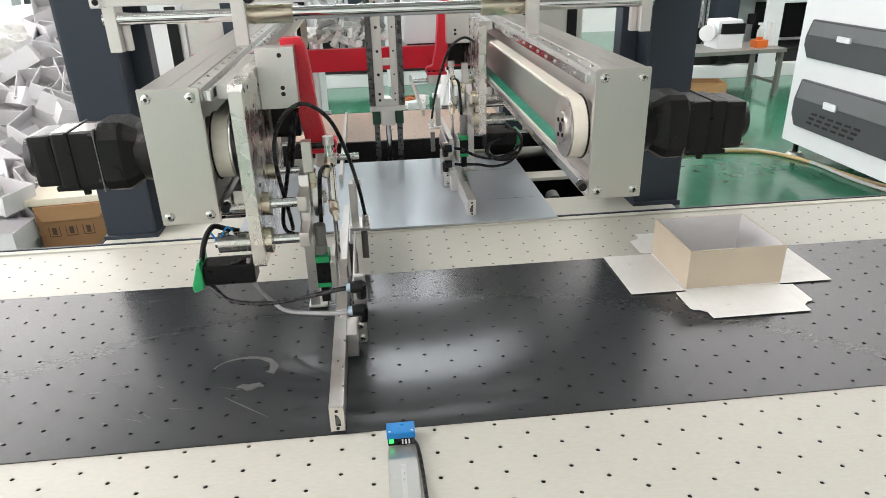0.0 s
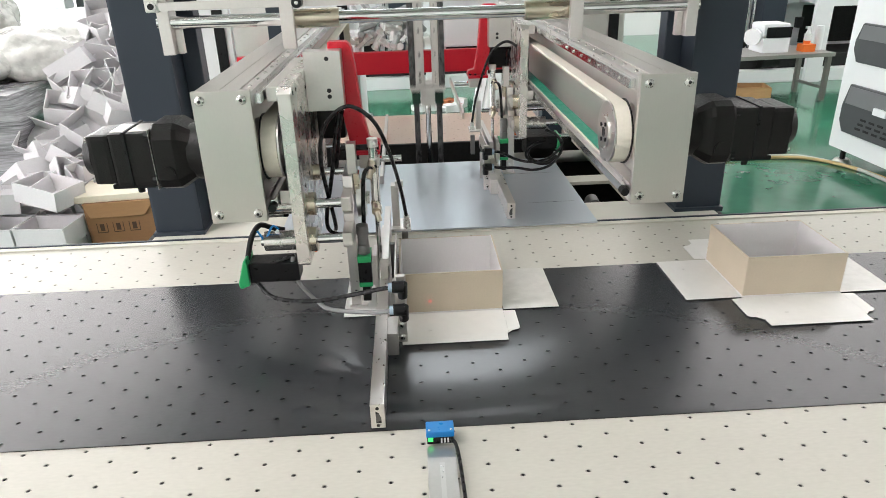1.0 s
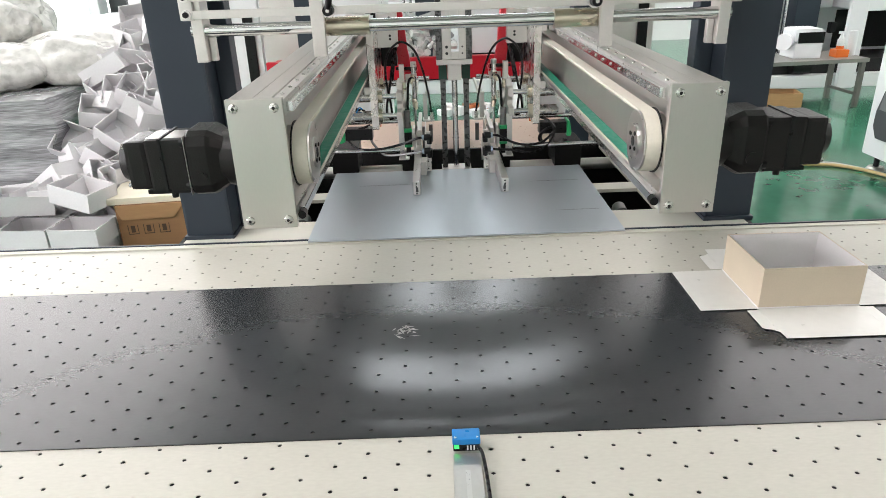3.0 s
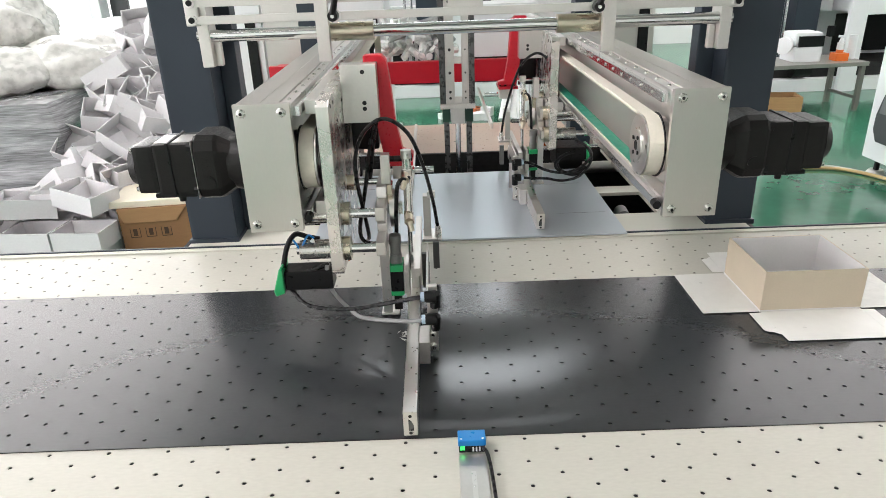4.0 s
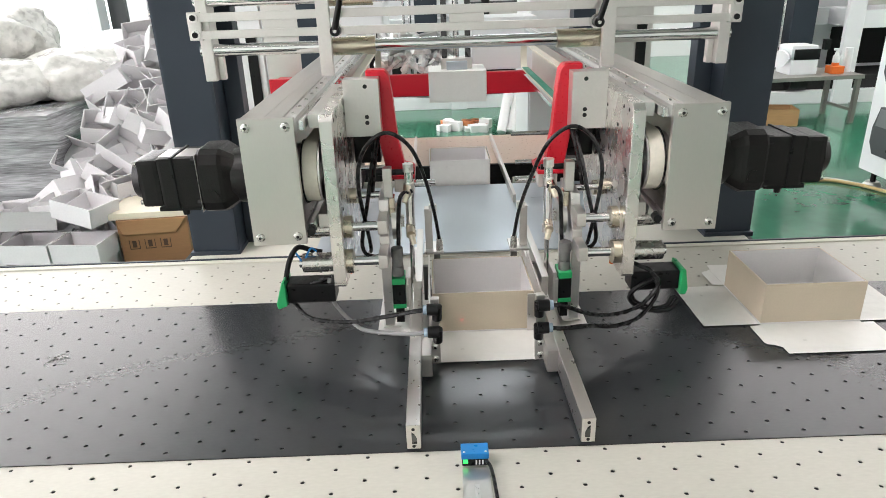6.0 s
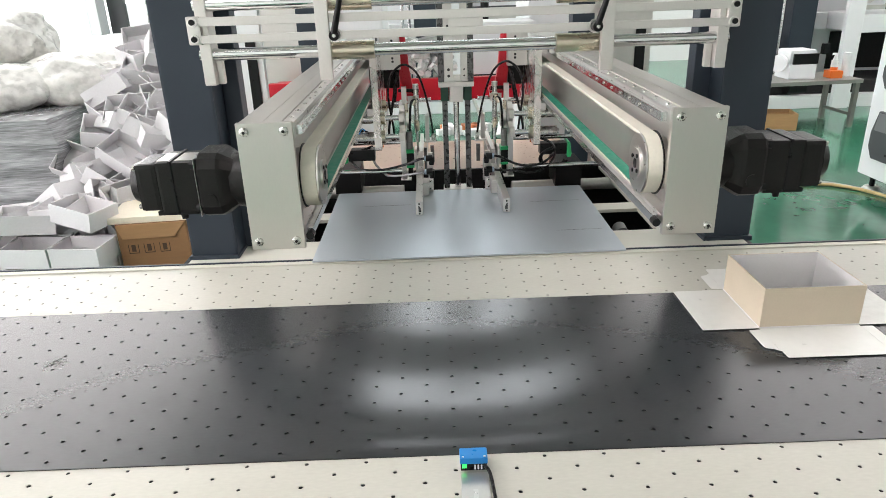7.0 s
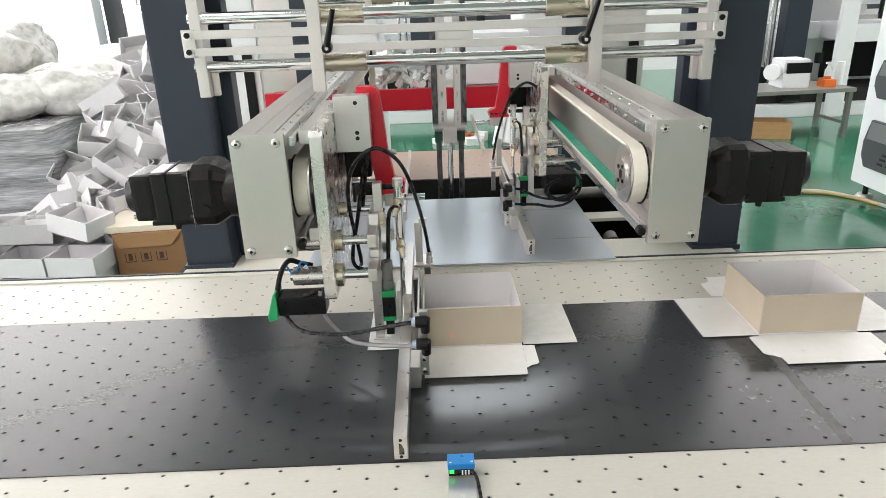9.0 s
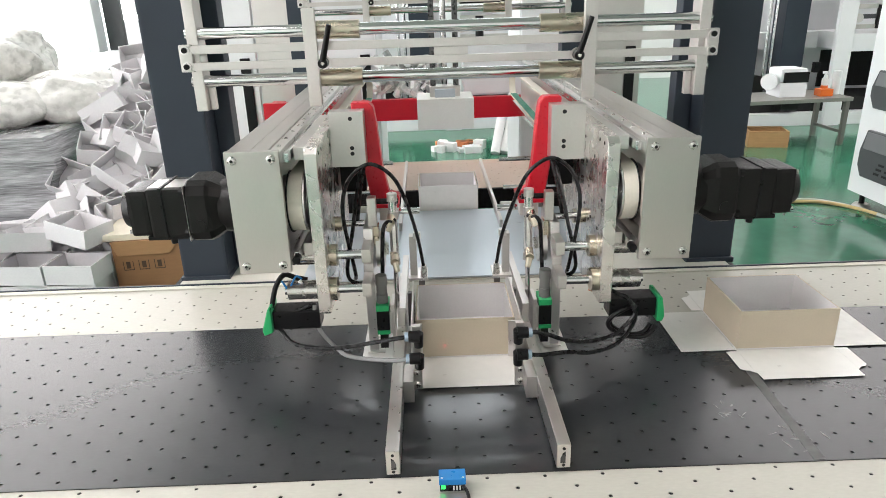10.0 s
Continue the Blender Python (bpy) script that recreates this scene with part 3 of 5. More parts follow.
# ---- Reflective sensor ----
def sensor():
    o = thing("photo_sensor", "blue and black photoelectric sensor on slotted metal bracket", "sensor", "", "", pose(0.0245, 0.702, 0.0))
    part("body", box(0.0, 0.034, 0.0, 0.016, 1.0035, 1.0142, 0.001), PLASTIC, o)
    part("cap", box(-0.001, 0.035, -0.001, 0.021, 1.0144, 1.0232, 0.0014), BLUE, o, "blue top cap")
    part("status_light", box(0.0015, 0.0075, -0.0012, 0.0, 1.0085, 1.0138, 0), mat("green_light", (0.05, 0.9, 0.15), 0.4, emit=0.9), o, "lit green status light")
    for k in range(3):
        part("label_bar", box(0.0175 + k * 0.0042, 0.0195 + k * 0.0042, -0.0006, 0.0, 1.0055, 1.0125, 0), WHITE_CARD, o)
    for xx in (0.003, 0.031):
        part("screw", cyl((xx, 0.003, 1.0232), (xx, 0.003, 1.0238), 0.0016, None, 10), SCREW, o)
    br = part("bracket", box(-0.001, 0.035, -0.42, -0.004, 1.0015, 1.0035, 0.0005), ALU_MATT, o, "slotted aluminium bracket")
    part("slot", box(0.014, 0.020, -0.33, -0.035, 1.0036, 1.0040, 0), ALU, br)
    part("cable", tube([(0.031, 0.0, 1.012), (0.037, -0.02, 1.012), (0.040, -0.08, 1.008), (0.041, -0.2, 1.006), (0.038, -0.4, 1.006)], 0.0024), RUBBER, o, "black cable", True)
    return o


sensor()



# ---- Rigid boxes on their wrapping sheets ----
BW, BD, BH, BT = 0.178, 0.158, 0.078, 0.0025


def rigid_box():
    o = thing("rigid_box", "open greyboard box glued on a white wrapping sheet", "box", "rigid boxes")
    g = 0.0016
    bd = part("base", box(0, BW, 0, BD, g, g + BT, 0), WHITE_CARD, o)
    for nm, a in (("front_wall", (0, BW, 0, BT)), ("back_wall", (0, BW, BD - BT, BD)), ("side_wall", (0, BT, BT, BD - BT)), ("side_wall", (BW - BT, BW, BT, BD - BT))):
        x0, x1, y0, y1 = a
        w = part(nm, box(x0, x1, y0, y1, g + BT, BH, 0.0003), BOARD, o, "greyboard wall with white lining")
        e = 0.0004
        if nm == "front_wall":
            q = box(BT, BW - BT, BT, BT + e, g + BT, BH - 0.0004, 0)
        elif nm == "back_wall":
            q = box(BT, BW - BT, BD - BT - e, BD - BT, g + BT, BH - 0.0004, 0)
        elif x0 == 0:
            q = box(BT, BT + e, BT, BD - BT, g + BT, BH - 0.0004, 0)
        else:
            q = box(BW - BT - e, BW - BT, BT, BD - BT, g + BT, BH - 0.0004, 0)
        part("lining", q, WHITE_CARD, w, "white paper lining")
    part("sheet", box(-0.0005, BW + 0.0005, -0.0005, BD + 0.0005, 0.0004, 0.0012, 0), PAPER, o, "white wrapping paper")
    h, tk = BH, 0.0215

    def flap(nm, m, outline, tuck, ears_of=(), paper=PAPER):
        f = part(nm, prism(outline, "z", 0.0, 0.0006), paper, o, "white wrapping paper flap" if paper is PAPER else "white paper flap wet with glue")
        f.matrix_basis = m
        k = part("tuck", prism(tuck, "z", 0.0, 0.0006), paper, f)
        k.matrix_basis = pose(0, h, 0)
        ears = []
        for e in ears_of:
            q = part("ear", prism([(e * p[0], p[1]) for p in ear[e]], "z", 0.0, 0.0006), PAPER, f)
            q.matrix_basis = pose(e * BW / 2, 0, 0)
            ears.append((q, -e))
        return f, k, ears

    # every flap lies along its own +y, hinged on its own x axis
    W2, D2 = BW / 2, BD / 2
    a = 0.0213
    fr = [(-W2, 0.001), (W2, 0.001), (W2, h), (-W2, h)]
    lug = [(0.0003, 0.004), (a, 0.005), (a, 0.063), (a * 0.8, 0.068), (a * 0.35, 0.0705), (0.004, 0.074), (0.0003, h - 0.0005)]
    ear = {1: lug, -1: lug}
    tu = [(-W2 + 0.002, 0), (W2 - 0.002, 0), (W2 - 0.003, tk), (-W2 + 0.003, tk)]
    sd = [(-D2, 0.001), (D2, 0.001), (D2, h), (-D2, h)]
    ts = [(-D2, 0), (D2, 0), (D2, tk), (-D2, tk)]
    z = 0.0014
    flaps = [
        flap("front_flap", pose(W2, -0.001, z, 0, 0, 180), fr, tu, (1, -1)),
        flap("back_flap", pose(W2, BD + 0.001, z, 0, 0, 0), fr, tu, (1, -1)),
        flap("side_flap", pose(-0.001, D2, z, 0, 0, 90), sd, ts),
        flap("side_flap", pose(BW + 0.001, D2, z, 0, 0, -90), sd, ts, (), WET),
    ]
    return o, flaps



# ---- Gripper carriages that run along the beams ----
def carriage(s):
    c = thing("gripper_carriage", "aluminium gripper carriage with red bracket, pneumatic tubes and clamping arm", "gripper carriage", "gripper carriages", "", pose(CX, 0, 0))

    def B(u0, u1, y0, y1, z0, z1, bevel=0.001):
        return sbox(s, u0, u1, y0, y1, z0, z1, bevel)

    def C(a, b, r, r2=None, seg=20):
        return cyl((s * a[0], a[1], a[2]), (s * b[0], b[1], b[2]), r, r2, seg)

    def T(pts, r, **k):
        return tube([(s * p[0], p[1], p[2]) for p in pts], r, **k)

    # carriage plate with chamfered corners
    out = [(1.008, 1.126), (1.012, 1.122), (1.070, 1.122), (1.090, 1.120), (1.26, 1.120), (1.30, 1.15), (1.35, 1.20), (1.35, 1.395), (1.335, 1.410), (1.018, 1.407), (1.008, 1.398)]
    a, b = sorted((s * 0.2275, s * 0.2475))
    pl = part("carriage_plate", prism(out, "x", a, b, 0.0008), ALU_MILLED, c, "milled aluminium carriage plate")
    for y, z in ((1.03, 1.395), (1.06, 1.395), (1.09, 1.36), (1.05, 1.34), (1.03, 1.30), (1.12, 1.30), (1.14, 1.34), (1.16, 1.38), (1.05, 1.245), (1.10, 1.25), (1.15, 1.26)):
        part("bolt_hole", C((0.2269, y, z), (0.2276, y, z), 0.0032, None, 10), DARK, pl)
    # shade of the gap next to the pulley, put in as a black strip
    part("gap_shade_strip", B(0.2477, 0.2488, 1.0095, 1.045, 1.252, 1.372, 0), PLASTIC, pl, "black strip for the gap's shade along the plate edge")
    part("slider", B(0.2477, 0.2665, 1.03, 1.33, 1.384, 1.406, 0.002), ALU_MATT, c)
    part("slider", B(0.2477, 0.2665, 1.03, 1.33, 1.222, 1.244, 0.002), ALU_MATT, c)
    # block and red bracket
    bl = part("bracket_block", B(0.166, 0.2272, 1.165, 1.20, 1.338, 1.436, 0.001), ALU_MATT, c)
    for z in (1.424, 1.372, 1.362):
        part("bolt_hole", C((0.189, 1.1644, z), (0.189, 1.165, z), 0.0038, None, 10), DARK, bl)
    red = [(0.190, 1.446), (0.158, 1.446), (0.150, 1.436), (0.146, 1.405), (0.140, 1.33), (0.130, 1.276), (0.112, 1.271), (0.112, 1.2608), (0.164, 1.2608), (0.166, 1.276), (0.177, 1.345), (0.186, 1.40), (0.190, 1.428)]
    part("red_bracket", prism([(s * p[0], p[1]) for p in red], "y", 1.2005, 1.230, 0.002), RED, c, "red enamelled bracket")
    part("red_foot", B(0.112, 0.166, 1.18, 1.26, 1.2535, 1.2605, 0.001), RED, c)
    for u in (0.118, 0.132, 0.156):
        part("bolt", C((u, 1.195, 1.2606), (u, 1.195, 1.2645), 0.0032, None, 10), PLASTIC, c)
    part("cylinder_block", B(0.115, 0.150, 1.19, 1.25, 1.226, 1.2533, 0.002), ALU_MATT, c)
    part("push_rod", C((0.075, 1.22, 1.234), (0.115, 1.22, 1.234), 0.006), CHROME, c, "", True)
    # added black block, stands for the dark gap under the bracket
    part("dark_gap_block", B(0.175, 0.225, 1.24, 1.30, 1.27, 1.36, 0.006), PLASTIC, c)
    part("push_bar", B(0.1360, 0.1450, 1.75, 2.50, 1.0092, 1.032, 0.001), ALU_MATT, c, "flat aluminium push bar")
    # lower valve box with green end
    vb = part("valve_box", B(0.2505, 0.332, 1.025, 1.065, 1.088, 1.122, 0.003), PLASTIC, c)
    part("end_cap", prism([(s * 0.3322, 1.086), (s * 0.348, 1.080), (s * 0.3505, 1.090), (s * 0.338, 1.130), (s * 0.3325, 1.134), (s * 0.3322, 1.124)] if s < 0 else [(s * 0.3322, 1.080), (s * 0.343, 1.080), (s * 0.346, 1.090), (s * 0.340, 1.126), (s * 0.3322, 1.128)], "y", 1.018, 1.070, 0.0015), GREEN_CAP, vb, "green end cap")
    if s < 0:
        part("hose", T([(0.335, 1.04, 1.125), (0.325, 1.045, 1.16), (0.31, 1.05, 1.18), (0.29, 1.05, 1.175), (0.27, 1.05, 1.17)], 0.0045), PLASTIC, c, "", True)
        part("white_plug", C((0.275, 1.035, 1.172), (0.292, 1.03, 1.160), 0.007, 0.005), WHITE_BLOCK, c, "", True)
        part("blue_wire", T([(0.31, 1.03, 1.178), (0.298, 1.025, 1.166), (0.285, 1.03, 1.185), (0.275, 1.03, 1.18)], 0.0018), BLUE, c, "", True)
    else:
        for k in range(2):
            ring = [(0.292 + (0.036 + 0.006 * k) * math.cos(a), 1.036 - 0.010 * k + 0.008 * math.sin(2 * a), 1.078 + 0.030 * math.sin(a)) for a in [0.5 + 0.55 * j for j in range(11)]]
            part("hose", T(ring, 0.0042), PLASTIC, c, "coiled black hose", True)
    part("orange_tip", C((0.231, 1.08, 1.115), (0.236, 1.085, 1.143), 0.005, 0.007), ORANGE, c, "", True)
    # bushings in the plate
    for y, z, r in ((1.035, 1.158, 0.0155), (1.06, 1.210, 0.0145), (1.15, 1.236, 0.0105), (1.19, 1.222, 0.0105)):
        part("bushing", C((0.216, y, z), (0.2273, y, z), r * 1.3, None, 24), NICKEL, c, "", True)
        part("bearing_sleeve", C((0.2477, y, z), (0.300 if r > 0.012 else 0.275, y, z), r * 1.05, None, 24), DULL_CHROME, c, "", True)

    # the gripper slides across on its rods
    g = part("gripper", prism([(1.075, 1.012), (1.075, 1.183), (1.100, 1.212), (1.104, 1.240), (1.20, 1.240), (1.20, 1.06), (1.15, 1.012)], "x", *sorted((s * 0.1575, s * 0.1745)), 0.0008), ALU, c, "milled aluminium gripper plate")

    def G(nm, bm, material, label="", smooth_=False):
        return part(nm, bm, material, g, label, smooth_)

    for y, z, r in ((1.035, 1.158, 0.008), (1.06, 1.210, 0.008), (1.15, 1.236, 0.006), (1.19, 1.222, 0.006)):
        G("guide_rod", C((0.1747 if y > 1.07 else 0.160, y, z), (0.306, y, z), r), CHROME, "", True)
    for y, z in ((1.035, 1.158), (1.06, 1.210)):
        G("rod_clamp", B(0.1583, 0.1740, y - 0.012, 1.0748 if z < 1.18 else 1.098, z - 0.012, z + 0.012, 0.002), ALU_MATT)
    G("foot_shoe", B(0.146, 0.178, 1.07, 1.14, 1.0092, 1.0118, 0.0005), ALU_MATT)
    G("upper_plate", B(0.150, 0.1655, 1.116, 1.136, 1.2402, 1.292, 0.001), ALU_MATT)
    G("upper_clamp", B(0.1475, 0.1570, 1.112, 1.140, 1.205, 1.2398, 0.0015), NICKEL)
    G("cross_screw", C((0.112, 1.150, 1.276), (0.176, 1.150, 1.276), 0.0052), PLASTIC, "", True)
    # small actuator with green ends
    G("actuator_body", B(0.1345, 0.1570, 1.062, 1.10, 1.0600, 1.0980, 0.001), PLASTIC)
    G("actuator_cap", B(0.1340, 0.1572, 1.061, 1.101, 1.0982, 1.1095, 0.001), GREEN_CAP, "green end cap")
    G("actuator_cap", B(0.1340, 0.1572, 1.061, 1.101, 1.0520, 1.0598, 0.001), GREEN_CAP, "green end cap")
    G("actuator_tail", B(0.139, 0.153, 1.066, 1.094, 1.022, 1.0518, 0.001), BLACK_METAL)
    for k, rr in enumerate((0.0105, 0.0095, 0.0105)):
        G("actuator_neck", C((0.146, 1.078, 1.1097 + 0.0175 * k), (0.146, 1.078, 1.1265 + 0.0175 * k), rr, rr * 0.96), GREY_CAST, "grey cast gear head", True)
    G("bearing_block", B(0.128, 0.1335, 1.060, 1.104, 1.055, 1.098, 0.001), ALU_MATT)
    # round disc and upright pneumatic cylinder
    G("disc", C((0.140, 1.135, 1.19), (0.154, 1.135, 1.19), 0.033, None, 32), ALU, "", True)
    G("disc_nut", C((0.133, 1.135, 1.19), (0.1398, 1.135, 1.19), 0.012, None, 6), SCREW)
    cb = G("air_cylinder", C((0.121, 1.12, 1.165), (0.121, 1.12, 1.285), 0.0078, None, 20), CHROME, "upright stainless air cylinder", True)
    for z in (1.165, 1.252, 1.285):
        part("collar", C((0.121, 1.12, z), (0.121, 1.12, z + 0.014), 0.0092, None, 20), ALU, cb, "", True)
    part("piston_rod", C((0.122, 1.12, 1.075), (0.121, 1.12, 1.165), 0.0042), CHROME, cb, "", True)
    part("flow_valve", C((0.1225, 1.122, 1.186), (0.1205, 1.094, 1.178), 0.0078), NICKEL, cb, "", True)
    part("flow_valve", C((0.1235, 1.122, 1.258), (0.1245, 1.094, 1.252), 0.0078), NICKEL, cb, "", True)
    for p, q in (((0.1203, 1.0935, 1.178), (0.116, 1.086, 1.163)), ((0.1245, 1.0935, 1.252), (0.129, 1.086, 1.240))):
        part("valve_knob", C(p, q, 0.0058, 0.0048), NICKEL, cb, "", True)
    # the long clamping arm
    ar = G("clamp_arm", B(0.1075, 0.1265, 0.7335, 1.36, 1.0090, 1.047, 0.0012), ALU, "long milled aluminium clamping arm")
    part("end_hole", C((0.117, 0.7330, 1.0135), (0.117, 0.7337, 1.0135), 0.0024, None, 10), DARK, ar)
    part("end_hole", C((0.117, 0.7330, 1.0405), (0.117, 0.7337, 1.0405), 0.0024, None, 10), DARK, ar)
    part("end_slot", prism([(s * 0.1125, 1.0175), (s * 0.1195, 1.0175), (s * 0.1195, 1.036), (s * 0.1155, 1.033), (s * 0.1125, 1.0255)], "y", 0.7328, 0.7336), GUIDE, ar)
    G("arm_upright", B(0.108, 0.122, 1.10, 1.24, 1.0465, 1.090, 0.001), ALU_MATT)
    G("arm_upper", B(0.104, 0.116, 1.06, 1.32, 1.090, 1.104, 0.001), ALU_MATT)
    G("arm_web", B(0.124, 0.1305, 1.062, 1.11, 1.010, 1.11, 0.001), ALU_MATT)
    G("guide_plate", B(0.0945, 0.1035, 1.145, 1.156, 1.024, 1.0935, 0.001), GREY_CAST, "grey steel guide plate")
    G("guide_plate", B(0.0705, 0.083, 1.236, 1.246, 1.021, 1.079, 0.001), GREY_CAST, "grey steel guide plate")
    G("hang_plate", B(0.084, 0.098, 1.205, 1.225, 1.105, 1.186, 0.001), ALU_MATT)
    G("hang_foot", B(0.064, 0.101, 1.19, 1.246, 1.100, 1.1048, 0.001), ALU)
    G("port_fitting", C((0.0715, 1.20, 1.105), (0.0715, 1.20, 1.128), 0.0072, 0.0055, 10), SCREW, "", True)
    # clamping jaw at the front of the box
    jw = G("jaw_block", B(0.0905, 0.1073, 0.906, 0.960, 1.0092, 1.048, 0.001), ALU_MATT)
    part("jaw_plate", B(0.0768, 0.0903, 0.944, 0.955, 1.0092, 1.126, 0.001), ALU_MATT, jw)
    for z in (1.019, 1.041):
        screw(jw, (s * 0.0855, 0.944, z), 0.0062, "y-", "jaw_screw")
    jp = G("jaw_cheek", B(0.0905, 0.0935, 0.9555, 1.16, 1.062, 1.112, 0.0008), ALU_MATT)
    part("jaw_pad", B(0.0895, 0.0904, 1.05, 1.15, 1.02, 1.075, 0), RUBBER, jp)
    part("jaw_edge", B(0.0765, 0.0904, 1.036, 1.039, 1.012, 1.083, 0.0005), ALU, jp)
    # elbow fittings and air lines
    for z in (1.113, 1.073):
        ft = G("elbow_fitting", C((0.0960, 0.935, z), (0.0780, 0.935, z), 0.0092, 0.0100, 16), PLASTIC, "black push-in elbow fitting", True)
        part("fitting_leg", C((0.0805, 0.935, z + 0.005), (0.0805, 0.938, z - 0.019), 0.0085, 0.0075, 16), PLASTIC, ft, "", True)
        part("fitting_nut", C((0.0805, 0.936, z - 0.010), (0.0805, 0.9437, z - 0.012), 0.0075, None, 6), SCREW, ft)
        part("collet", C((0.0962, 0.935, z), (0.1020, 0.935, z), 0.0075, None, 16), COLLET, ft, "", True)
        if s < 0 and z > 1.09:
            pts = [(0.096, 0.935, z), (0.118, 0.938, z - 0.004), (0.161, 0.965, 1.088), (0.227, 0.985, 1.070), (0.291, 1.01, 1.066), (0.320, 1.03, 1.082), (0.324, 1.03, 1.099), (0.30, 1.03, 1.116), (0.256, 1.035, 1.131)]
        elif s < 0:
            pts = [(0.096, 0.935, z), (0.120, 0.938, z - 0.004), (0.171, 0.975, 1.053), (0.205, 1.0, 1.046), (0.223, 1.02, 1.047), (0.251, 1.03, 1.076), (0.260, 1.03, 1.109), (0.259, 1.032, 1.13)]
        else:
            d = 0.0 if z > 1.09 else -0.022
            pts = [(0.096, 0.935, z), (0.12, 0.938, z - 0.004), (0.165, 0.960, 1.082 + d), (0.21, 0.98, 1.068 + d), (0.255, 0.995, 1.072 + d), (0.286, 1.01, 1.092 + d * 0.8), (0.292, 1.012, 1.110 + d * 0.4), (0.278, 1.015, 1.128), (0.262, 1.02, 1.136), (0.252, 1.03, 1.138)]
        black = z > 1.09 or s > 0
        G("air_line", T(pts, 0.0037), RUBBER if black else TUBE_GREY, "black air line" if black else "grey translucent air line", True)
    G("air_line", T([(0.202, 1.16, 1.12), (0.193, 1.10, 1.16), (0.203, 1.08, 1.26), (0.200, 1.08, 1.31), (0.182, 1.08, 1.345), (0.150, 1.08, 1.362), (0.115, 1.09, 1.335), (0.094, 1.12, 1.275), (0.0795, 1.18, 1.19), (0.0715, 1.20, 1.126)], 0.0034), RUBBER, "black looped air line", True)
    G("air_line", T([(0.116, 1.10, 1.256), (0.135, 1.09, 1.25), (0.142, 1.10, 1.20), (0.145, 1.10, 1.15), (0.155, 1.12, 1.13)], 0.0036), RUBBER, "black air line", True)
    G("air_line", T([(0.17, 1.23, 1.40), (0.178, 1.20, 1.34), (0.188, 1.16, 1.28), (0.196, 1.14, 1.23), (0.21, 1.12, 1.15), (0.19, 1.13, 1.125), (0.16, 1.15, 1.13)], 0.0036), RUBBER, "black air line", True)
    G("air_line", T([(0.16, 1.235, 1.41), (0.170, 1.21, 1.35), (0.180, 1.18, 1.30), (0.188, 1.15, 1.24)], 0.0036), RUBBER, "black air line", True)
    G("tube_clip", B(0.0745, 0.089, 1.180, 1.190, 1.190, 1.202, 0.0005), PAPER, "white tube clip")
    return c, g


left_carriage, left_gripper = carriage(-1)
right_carriage, right_gripper = carriage(1)


# ---- Forming ram over the wrapping die ----
def ram():
    r = thing("forming_ram", "forming ram with white nylon block on steel guide rods", "ram", "", "", pose(CX, 2.030, 0))
    # heights are counted from the underside of the block
    part("block", box(-0.083, 0.083, -0.072, 0.072, 0.0, 0.088, 0.002), WHITE_BLOCK, r, "white nylon forming block")
    part("rod_base", box(-0.045, 0.045, -0.03, 0.03, 0.0882, 0.118, 0.002), ALU_MATT, r)
    part("clamp_bar", box(-0.03, 0.03, -0.045, -0.031, 0.0882, 0.112, 0.002), STEEL, r)
    for u in (-0.034, 0.034):
        part("guide_rod", box(u - 0.008, u + 0.008, -0.012, 0.012, 0.1182, 0.68, 0.001), GUIDE, r)
    part("piston_rod", cyl((0, 0, 0.118), (0, 0, 0.42), 0.0085), CHROME, r, "", True)
    for a0, a1 in ((-0.034, -0.008), (0.014, 0.034)):
        cg = part("carriage_plate", box(a0, a1, -0.034, -0.018, 0.445, 0.90, 0.002), ALU_MATT, r, "slotted aluminium slide plate")
        for z in (0.462, 0.480, 0.535, 0.60, 0.665, 0.73):
            part("bolt_hole", cyl(((a0 + a1) / 2, -0.0346, z), ((a0 + a1) / 2, -0.034, z), 0.0042 if a0 < 0 else 0.0026, None, 10), DARK, cg)
    for z in (0.4448, 0.56, 0.70):
        part("bridge", box(-0.0078, 0.0138, -0.030, -0.020, z, z + 0.02, 0.001), ALU_MATT, r)
    bm = bmesh.new()
    for k in range(60):
        boxm(bm, 0.0342, 0.0385, -0.033, -0.0305, 0.447 + 0.0075 * k, 0.451 + 0.0075 * k)
    part("rack_teeth", bm, GREY_CAST, r)["kind"] = "stuff"
    part("green_pad", box(-0.046, -0.022, -0.02, 0.018, 0.388, 0.4295, 0.001), DARK_GREEN, r, "dark green pad")
    part("green_pad", box(0.022, 0.046, -0.02, 0.018, 0.388, 0.4295, 0.001), DARK_GREEN, r, "dark green pad")
    part("foot_plate", box(-0.052, 0.052, -0.036, 0.02, 0.430, 0.4445, 0.002), ALU_MATT, r)
    part("nose", box(-0.020, 0.020, -0.03, 0.02, 0.385, 0.4295, 0.003), ALU_MATT, r)
    for u in (-0.043, 0.043):
        part("channel", box(u - 0.0085, u + 0.0085, -0.030, 0.02, 0.4448, 0.90, 0.001), GUIDE, r)
    return r


forming_ram = ram()

